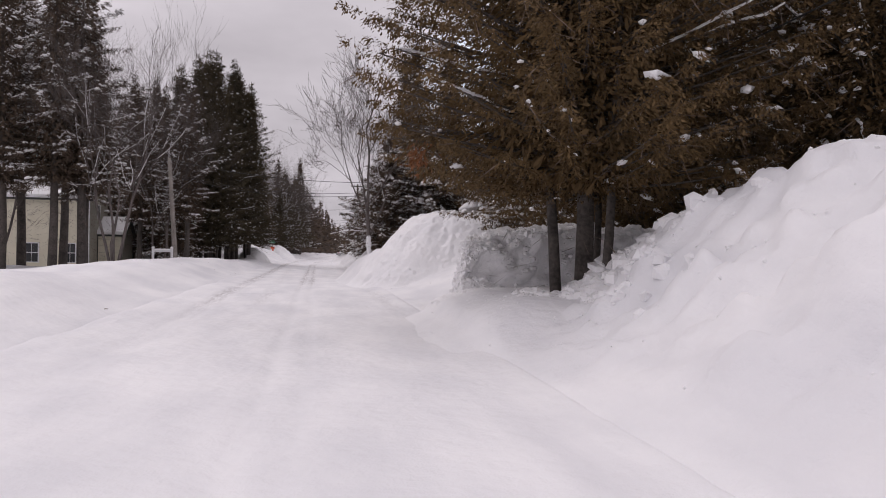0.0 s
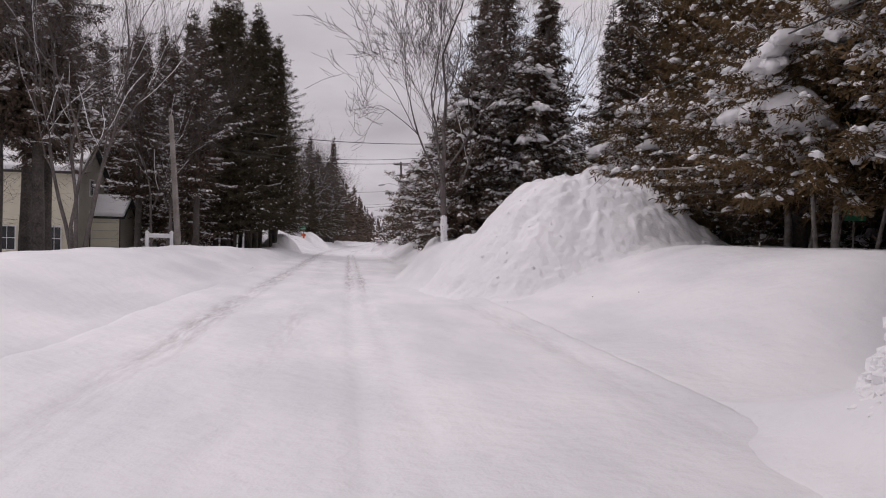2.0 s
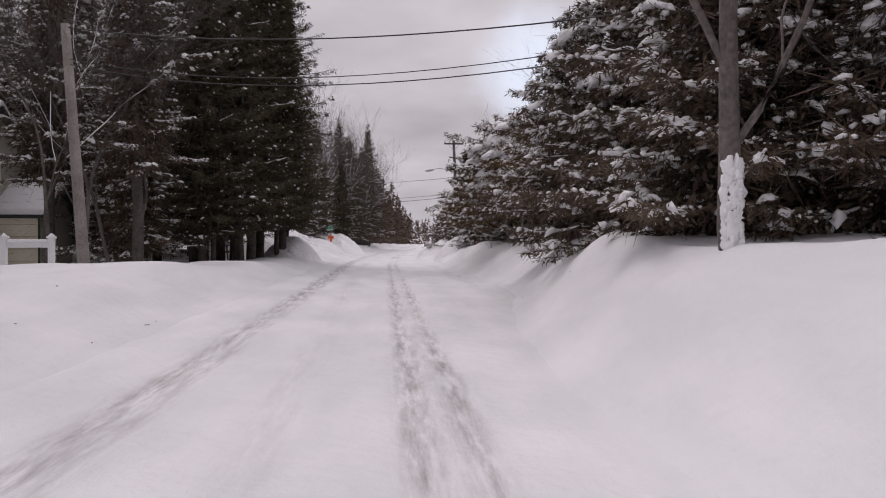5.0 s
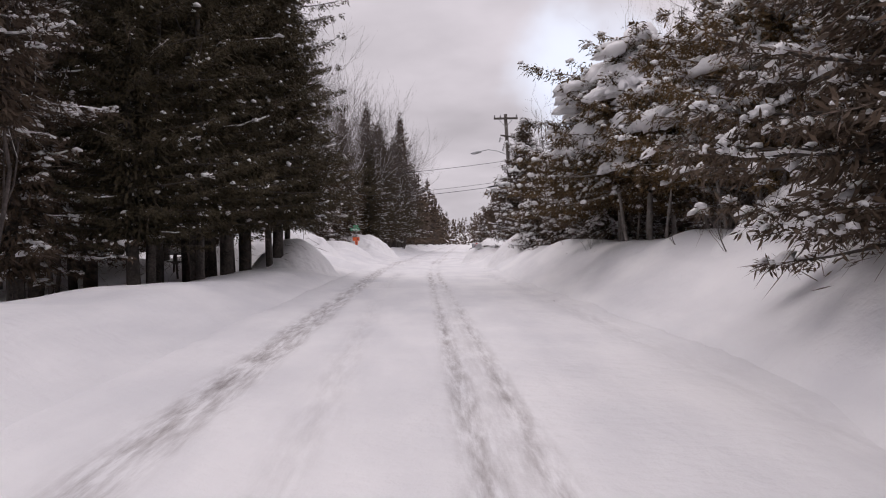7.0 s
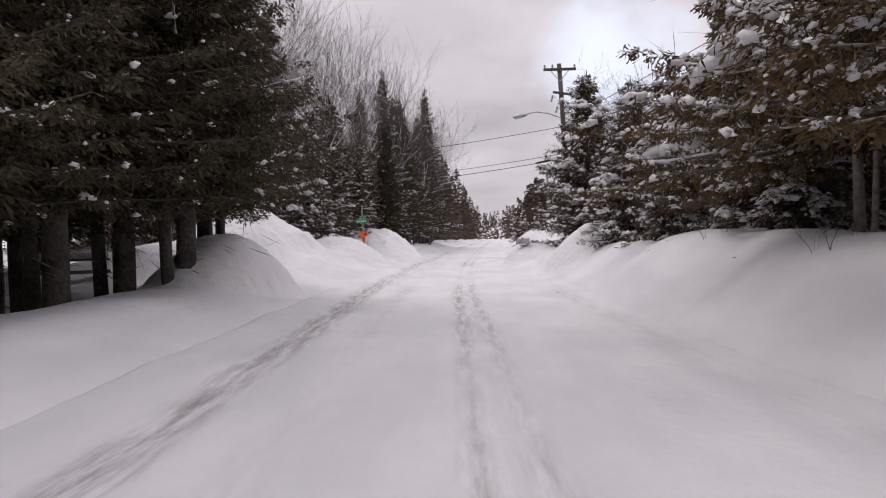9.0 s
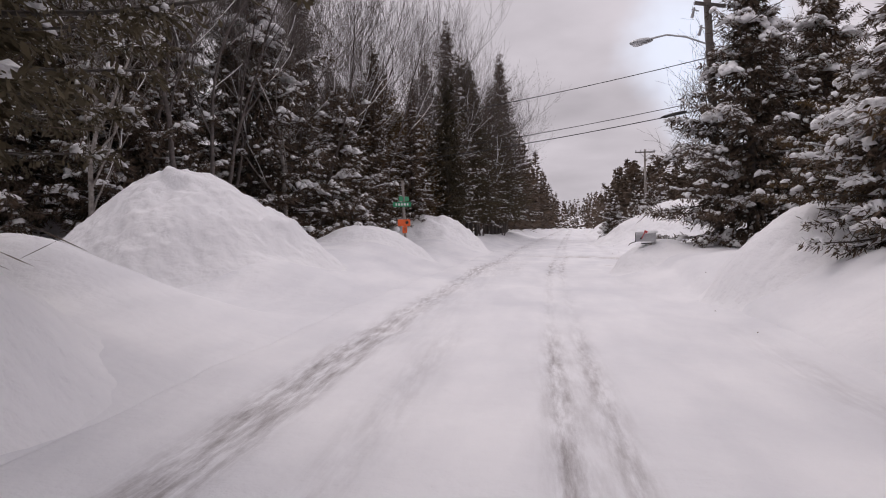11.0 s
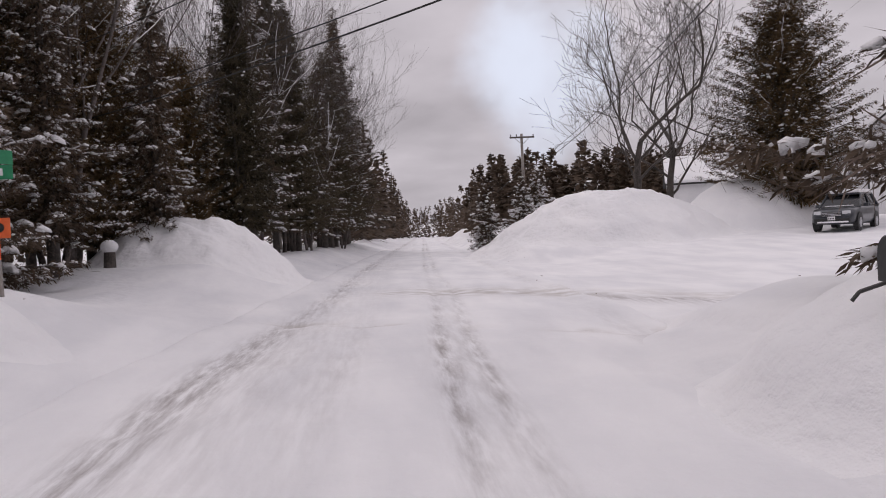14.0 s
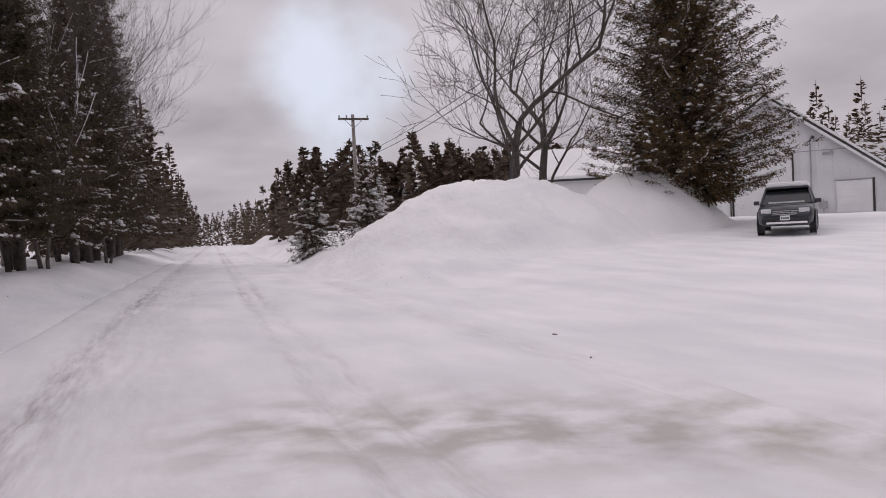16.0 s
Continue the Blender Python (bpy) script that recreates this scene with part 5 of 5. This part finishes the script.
def barn():
    """Gable end towards the yard; x runs along the gable wall, y into the barn."""
    rt = new("barn")
    zb, zr = -1.2, 7.8
    sl = math.tan(radians(38.0))
    half = 6.9
    ze = zr - half * sl
    part("wall", hull([(-half, zb), (half, zb), (half, ze), (0, zr), (-half, ze)], 0.0, 18.0, "y"), BARNWALL, rt)
    for sgn in (-1, 1):
        o = 0.5
        p = [(0, zr + 0.02), (sgn * (half + o), zr - (half + o) * sl + 0.02), (sgn * (half + o), zr - (half + o) * sl + 0.17), (0, zr + 0.17)]
        part("roof", hull(p, -0.55, 18.3, "y"), DARKTRIM, rt)
        q = [(0, zr + 0.175), (sgn * (half + o), zr - (half + o) * sl + 0.175), (sgn * (half + o), zr - (half + o) * sl + 0.36), (0, zr + 0.40)]
        part("roof_snow", hull(q, -0.5, 18.3, "y"), SNOW, rt, "white snow on the roof slope")
        part("bargeboard", hull([(0, zr - 0.02), (sgn * (half + o), zr - (half + o) * sl - 0.02), (sgn * (half + o), zr - (half + o) * sl - 0.22), (0, zr - 0.22)], -0.56, -0.48, "y"), WHITE, rt)
    part("seam", rounded((9.2, 0.02, 0.05), (0, -0.012, 4.05), r=0.006), GREYMETAL, rt)
    for x in np.arange(-6.65, 6.7, 0.95):
        part("batten", rounded((0.035, 0.02, ze + (half - abs(x)) * sl - zb - 0.2), (float(x), -0.011, (ze + (half - abs(x)) * sl + zb) / 2), r=0.004, seg=1), BARNWALL, rt)
    d = part("big_door", rounded((3.6, 0.05, 3.9), (-0.35, -0.05, 1.95), r=0.01), WHITE, rt, "tall white overhead door")
    for k in range(5):
        part("door_panel", rounded((3.5, 0.02, 0.70), (-0.35, -0.08, 0.39 + k * 0.775), r=0.012), WHITE, d)
    for x in (1.50, -2.2):
        part("door_jamb", rounded((0.12, 0.09, 4.0), (x, -0.05, 2.0)), DARKTRIM, rt)
    part("door_head", rounded((3.58, 0.09, 0.10), (-0.35, -0.05, 3.97)), DARKTRIM, rt)
    d = part("garage_door", rounded((2.0, 0.05, 2.0), (4.95, -0.05, 1.0), r=0.01), WHITE, rt, "white garage door")
    for k in range(4):
        part("door_panel", rounded((1.92, 0.02, 0.46), (4.95, -0.08, 0.25 + k * 0.49), r=0.012), WHITE, d)
    part("door_jamb", rounded((0.14, 0.09, 2.1), (6.02, -0.05, 1.03)), DARKTRIM, rt)
    part("door_head", rounded((2.2, 0.09, 0.06), (4.95, -0.05, 2.05)), GREYMETAL, rt)
    part("side_door", rounded((0.95, 0.05, 2.0), (-2.9, -0.04, 0.9)), WHITE, rt)
    part("door_edge", rounded((0.06, 0.06, 2.05), (-2.36, -0.06, 0.9)), DARKTRIM, rt)
    part("downpipe", rod((2.55, -0.06, 0.2), (2.55, -0.06, 4.7), 0.045, seg=8), GREYMETAL, rt)
    part("wall_lamp", merge(rounded((0.6, 0.16, 0.16), (3.55, -0.12, 3.80), r=0.03)), GREYMETAL, rt, "grey wall lamp")
    part("service_head", merge(rod((2.55, -0.10, 4.7), (2.75, -0.25, 4.95), 0.05, 0.09, 8)), BLACK, rt)
    part("gas_meter", merge(rounded((0.5, 0.25, 0.45), (3.2, -0.16, 0.55), r=0.05), rod((3.2, -0.16, 0.1), (3.2, -0.16, 0.9), 0.03, seg=6)), GREYMETAL, rt)
    rt.matrix_basis = pose(37.75, 133.35, 1.85 + float(tilt(33.0, 130)), 0, 0, -48)
    tagged(rt, "large white gabled barn with overhead doors and snowy roof", "barn")


def wheel(parent, at):
    t = part("wheel", merge(rod((at[0] - 0.11, at[1], at[2]), (at[0] + 0.11, at[1], at[2]), 0.355, seg=28)), BLACK, parent, "black winter tyre")
    s = 1 if at[0] > 0 else -1
    part("rim", merge(rod((at[0] + s * 0.105, at[1], at[2]), (at[0] + s * 0.125, at[1], at[2]), 0.22, seg=20)), METAL, t)
    for k in range(5):
        a = k * 2 * math.pi / 5
        part("spoke", rounded((0.02, 0.05, 0.2), (at[0] + s * 0.128, at[1] - 0.11 * math.sin(a), at[2] + 0.11 * math.cos(a)), (math.degrees(a), 0, 0), r=0.006, seg=1), CHROME, t)


def car():
    """A crossover, nose towards -y."""
    rt = new("car")
    # lower body: sections along y with half width, base and top
    secs = [(-2.30, 0.66, 0.42, 0.72), (-2.22, 0.84, 0.34, 0.92), (-1.95, 0.90, 0.30, 1.00), (-1.3, 0.93, 0.28, 1.06), (-0.75, 0.94, 0.28, 1.10), (0.2, 0.94, 0.28, 1.11), (1.3, 0.94, 0.28, 1.12), (2.0, 0.92, 0.34, 1.12), (2.25, 0.84, 0.42, 1.06), (2.33, 0.74, 0.50, 0.92)]
    verts, ring = [], 12
    for y, w, z0, z1 in secs:
        m = (z0 + z1) / 2
        for px, pz in ((-0.80, z0), (-0.97, z0 + 0.10), (-1.0, m), (-0.985, z1 - 0.12), (-0.93, z1 - 0.03), (-0.6, z1 + 0.01), (0.6, z1 + 0.01), (0.93, z1 - 0.03), (0.985, z1 - 0.12), (1.0, m), (0.97, z0 + 0.10), (0.80, z0)):
            verts.append((px * w, y, pz))
    faces = []
    for i in range(len(secs) - 1):
        for k in range(ring):
            faces.append((i * ring + k, i * ring + (k + 1) % ring, (i + 1) * ring + (k + 1) % ring, (i + 1) * ring + k))
    faces += [tuple(range(ring))[::-1], tuple(range((len(secs) - 1) * ring, len(secs) * ring))]
    part("body", mesh_of("body", verts, faces, PAINT, True), None, rt)
    # cabin: glass shell with painted roof and pillars
    cab = [(-1.05, 0.86, 1.08), (-0.30, 0.70, 1.62), (0.5, 0.70, 1.68), (1.6, 0.68, 1.64), (2.15, 0.80, 1.10)]
    v, f = [], []
    for y, w, z in cab:
        v += [(-0.86, y, 1.07), (-w, y, z), (w, y, z), (0.86, y, 1.07)]
    for i in range(len(cab) - 1):
        for k in range(3):
            f.append((i * 4 + k, i * 4 + k + 1, (i + 1) * 4 + k + 1, (i + 1) * 4 + k))
    part("cabin_glass", mesh_of("cabin_glass", v, f, DARKGLASS), None, rt, "dark tinted glass")
    part("roof_panel", merge(rounded((1.44, 2.15, 0.07), (0, 0.62, 1.68), r=0.03)), PAINT, rt)
    for s in (-1, 1):
        part("pillar", rod((s * 0.87, -1.08, 1.07), (s * 0.71, -0.30, 1.66), 0.04, seg=8), PAINT, rt)
        part("pillar", rod((s * 0.90, 0.45, 1.09), (s * 0.72, 0.45, 1.67), 0.035, seg=8), PAINT, rt)
        part("pillar", rod((s * 0.88, 2.05, 1.09), (s * 0.70, 1.60, 1.66), 0.05, seg=8), PAINT, rt)
        part("mirror", rounded((0.20, 0.10, 0.15), (s * 1.03, -0.72, 1.15), r=0.04, seg=3), PAINT, rt)
        part("headlight", rounded((0.34, 0.10, 0.15), (s * 0.60, -2.235, 0.83), (0, 0, s * 14), r=0.03, seg=3), LENS, rt, "clear headlight")
        part("fog_lamp", rod((s * 0.66, -2.24, 0.50), (s * 0.66, -2.31, 0.50), 0.05, seg=12), LENS, rt)
        part("roof_rail", rod((s * 0.62, -0.2, 1.76), (s * 0.62, 1.5, 1.76), 0.018, seg=6), METAL, rt)
        for y in (-1.42, 1.38):
            wheel(rt, (s * 0.84, y, 0.355))
            part("wheel_arch", rod((s * 0.93, y, 0.40), (s * 0.955, y, 0.40), 0.43, seg=28), BLACK, rt)
    part("grille", rounded((0.84, 0.05, 0.20), (0, -2.315, 0.76), r=0.02), BLACK, rt)
    for z in (0.70, 0.76, 0.82):
        part("grille_bar", rounded((0.82, 0.03, 0.028), (0, -2.345, z), r=0.008), CHROME, rt, "chrome bar")
    part("bumper", rounded((1.50, 0.14, 0.22), (0, -2.27, 0.47), r=0.05, seg=3), BLACK, rt)
    part("bumper_snow", rounded((1.3, 0.05, 0.07), (0.05, -2.335, 0.41), r=0.02), SNOW, rt)
    pl = part("number_plate", rounded((0.31, 0.012, 0.16), (0, -2.352, 0.58), r=0.006), WHITE, rt)
    for k in range(4):
        part("plate_bar", rounded((0.045, 0.004, 0.07), (-0.10 + k * 0.066, -2.361, 0.57), r=0.002, seg=1), DARKTRIM, pl)
    part("wiper_snow", rounded((1.2, 0.14, 0.05), (0, -1.10, 1.13), (0, 0, 0), r=0.02), SNOW, rt)
    part("roof_snow", rounded((1.40, 2.12, 0.17), (0, 0.62, 1.80), r=0.07, seg=3), SNOW, rt, "white snow on the roof")
    rt.matrix_basis = pose(22.15, 116.25, float(ground_z(22.15, 116.25)) - 0.03, 0, 0, -48)
    tagged(rt, "dark grey crossover parked on snow, roof snow-covered", "car")


house()
plain_shed("shed", "low grey shed with snowy roof behind the house", -17.0, 76.0, 90, 3.0, 4.0, 1.5, 0.9, TAN_AND_SHADE, zb=0.2)
plain_shed("shed", "long white outbuilding with a snowy roof", 28.5, 143.0, -20, 8.0, 5.5, 4.5, 2.0, WHITE, zb=0.6)
plain_shed("shed", "small white hut with a flat snowy roof", 24.2, 166.0, 0, 2.2, 2.0, 4.6, 0.7, WHITE, snow=0.35, zb=1.2)
fence_panel()
utility_pole(-8.25, 50.9, 0.4, 7.05, "bare grey wooden service pole without crossarm", r=0.17, lean=(-0.55, 0.0))
utility_pole(5.75, 88.3, 0.6, 9.35, "weathered utility pole with crossarm and street lamp", arm=1.5, lamp=True, r=0.15, lean=(-0.42, 0.0), mat=DARKWOOD)
utility_pole(11.15, 138.0, 0.8, 8.6, "grey utility pole with a single crossarm", arm=1.85, r=0.14)
utility_pole(17.2, 215.0, 1.0, 9.5, "distant utility pole with a crossarm", arm=1.9, r=0.15)
utility_pole(7.1, 40.2, 0.8, 7.4, "utility pole half hidden among snowy trees", arm=1.5, r=0.15, mat=DARKWOOD)
A0, D0 = (-8.78, 50.9, 6.95), (7.1, 40.2, 7.2)
wire(A0, (7.1, 40.2, 5.3), 0.6, 0.015)
wire((A0[0] + 0.03, A0[1], 6.1), (D0[0], D0[1], 5.1), 0.88, 0.010)
wire((A0[0] + 0.03, A0[1], 5.95), (D0[0], D0[1], 4.9), 0.88, 0.012)
wire((7.2, 40.2, 5.3), (8.6, -10.0, 5.7), 0.35, 0.016, label="frosted overhead wire along the wood's edge")
wire(A0, (-15.9, 61.0, 5.4), 0.3, 0.013, label="service wire from the pole to the house")
B0 = (5.55, 88.2)
wire((*B0, 6.45), (-20, 118, 8.6), 0.7, 0.014)
wire((*B0, 5.2), (-20, 118, 6.6), 0.7, 0.012)
wire((*B0, 4.95), (-20, 118, 6.1), 0.7, 0.016)
wire((D0[0], D0[1] + 0.1, 5.4), (5.3, 88.1, 6.7), 0.6, 0.010)
wire((*B0, 6.1), (11.1, 138.0, 6.1), 0.8, 0.010)
wire((*B0, 5.9), (11.1, 138.0, 5.85), 0.8, 0.013)
wire((11.1, 138.0, 6.1), (17.2, 215.0, 6.8), 0.9, 0.02)
splice = tagged(new("wire_splice"), "black splice case hanging on the wire", "splice case", group="overhead wires")
v_, f_ = tube(np.array([(4.9, 88.97, 4.93), (4.8, 89.08, 4.92), (4.35, 89.6, 4.87), (4.25, 89.71, 4.86)]), (0.02, 0.05, 0.05, 0.02), 8)
part("case", mesh_of("case", v_, f_, BLACK, True), None, splice)
splice.location.z = float(tilt(4.2, 90))
street_sign()
mailbox()
marker_post()
barn()
car()



def picnic_table():
    rt = new("picnic_table")
    for k in range(4):
        part("plank", rounded((1.7, 0.16, 0.04), (0, -0.27 + 0.18 * k, 0.74), r=0.008), DARKWOOD, rt)
    for y in (-0.72, 0.72):
        part("bench", rounded((1.7, 0.24, 0.04), (0, y, 0.44), r=0.008), DARKWOOD, rt)
    for x in (-0.6, 0.6):
        for sgn in (-1, 1):
            part("leg", rod((x, sgn * 0.25, 0.72), (x, sgn * 0.62, -0.3), 0.045, seg=6), DARKWOOD, rt)
        part("crossbar", rounded((0.05, 1.5, 0.09), (x, 0, 0.40)), DARKWOOD, rt)
    part("snow_cap", rounded((1.66, 0.70, 0.20), (0, 0, 0.86), r=0.08, seg=3), SNOW, rt, "thick snow on the table top")
    rt.matrix_basis = pose(-9.4, 71.8, float(ground_z(-9.4, 71.8)) + 0.05, 0, 0, 25)
    tagged(rt, "dark wooden picnic table under thick snow in the yard", "table")


def stump(x, y):
    rt = new("stump")
    z = float(ground_z(x, y))
    part("trunk", rod((0, 0, -0.5), (0.02, 0.01, 0.42), 0.17, 0.13, seg=14), BARK, rt)
    bm = bmesh.new()
    bmesh.ops.create_uvsphere(bm, u_segments=18, v_segments=10, radius=1.0, matrix=pose(0.02, 0, 0.52) @ Matrix.Diagonal((0.21, 0.20, 0.17, 1)))
    part("snow_cap", bm, SNOW, rt, "tall round cap of snow", smooth=True)
    rt.matrix_basis = pose(x, y, z)
    tagged(rt, "short broken stump with a tall cap of snow", "stump")


def small_sign():
    """A little green plate on a stake among the trunks."""
    rt = new("sign")
    x, y = 11.0, 27.0
    z = float(ground_z(x, y))
    part("stake", rod((x, y + 0.03, z - 0.4), (x, y + 0.03, 2.05), 0.025, seg=8), WOOD, rt)
    p = part("plate", rounded((0.44, 0.02, 0.26), (x, y, 2.12), (0, 0, -30), r=0.01), GREEN, rt, "green plate with a pale text bar")
    part("text_bar", rounded((0.32, 0.006, 0.05), (x - 0.006, y - 0.015, 2.14), (0, 0, -30), r=0.002, seg=1), WHITE, p)
    tagged(rt, "small green sign on a stake among dark trunks", "sign")


def feeder():
    """A roofed box on a post in the yard behind the cedars."""
    rt = new("bird_feeder")
    part("post", rod((0, 0, -0.4), (0, 0, 0.55), 0.05, seg=8), DARKWOOD, rt)
    part("box", rounded((0.42, 0.42, 0.62), (0, 0, 0.86), r=0.015), WOOD, rt, "weathered grey box")
    part("roof", hull([(-0.46, 1.14), (0.46, 1.14), (0.46, 1.19), (0, 1.36), (-0.46, 1.19)], -0.42, 0.42), DARKWOOD, rt)
    part("snow_cap", rounded((0.74, 0.80, 0.14), (0, 0, 1.38), r=0.06, seg=3), SNOW, rt, "snow on the roof")
    rt.matrix_basis = pose(-11.0, 72.4, float(ground_z(-11.0, 72.4)), 0, 0, 20)
    tagged(rt, "weathered wooden feeder box under a snowy roof", "bird feeder")


small_sign()
feeder()
stump(-6.5, 101.6)
for x, y, z, a, s in ((5.0, 53.2, 1.45, 20, 1.2), (5.5, 52.7, 1.55, 140, 1.0), (5.2, 53.9, 1.5, 260, 1.1)):
    put(shrub, x, y, a, s, z=z)
g1 = np.random.RandomState(77)
pts = []
for k in range(50):
    y = 10 + 110 * g1.rand()
    x = float(road_x(y)) + (1 if g1.rand() < 0.6 else -1) * (2.2 + 3.0 * g1.rand())
    if 10 < y < 20 and x > 2:
        continue
    pts.append((x, y, max(float(ground_z(x, y)), 0.0) + 0.02))
a_ = g1.rand(len(pts)) * 6.28
v_, f_ = flakes(np.array(pts), np.stack([np.cos(a_), np.sin(a_), 0 * a_], 1), 0.02 + 0.06 * g1.rand(len(pts)) ** 3, 0.008 + 0.012 * g1.rand(len(pts)), 0.006 + 0.008 * g1.rand(len(pts)), g1)
tagged(new("bark_litter", mesh_of("bark_litter", v_, f_, DEADTWIG)), "scattered brown twigs and bark bits on the snow", "litter", kind="stuff")

picnic_table()
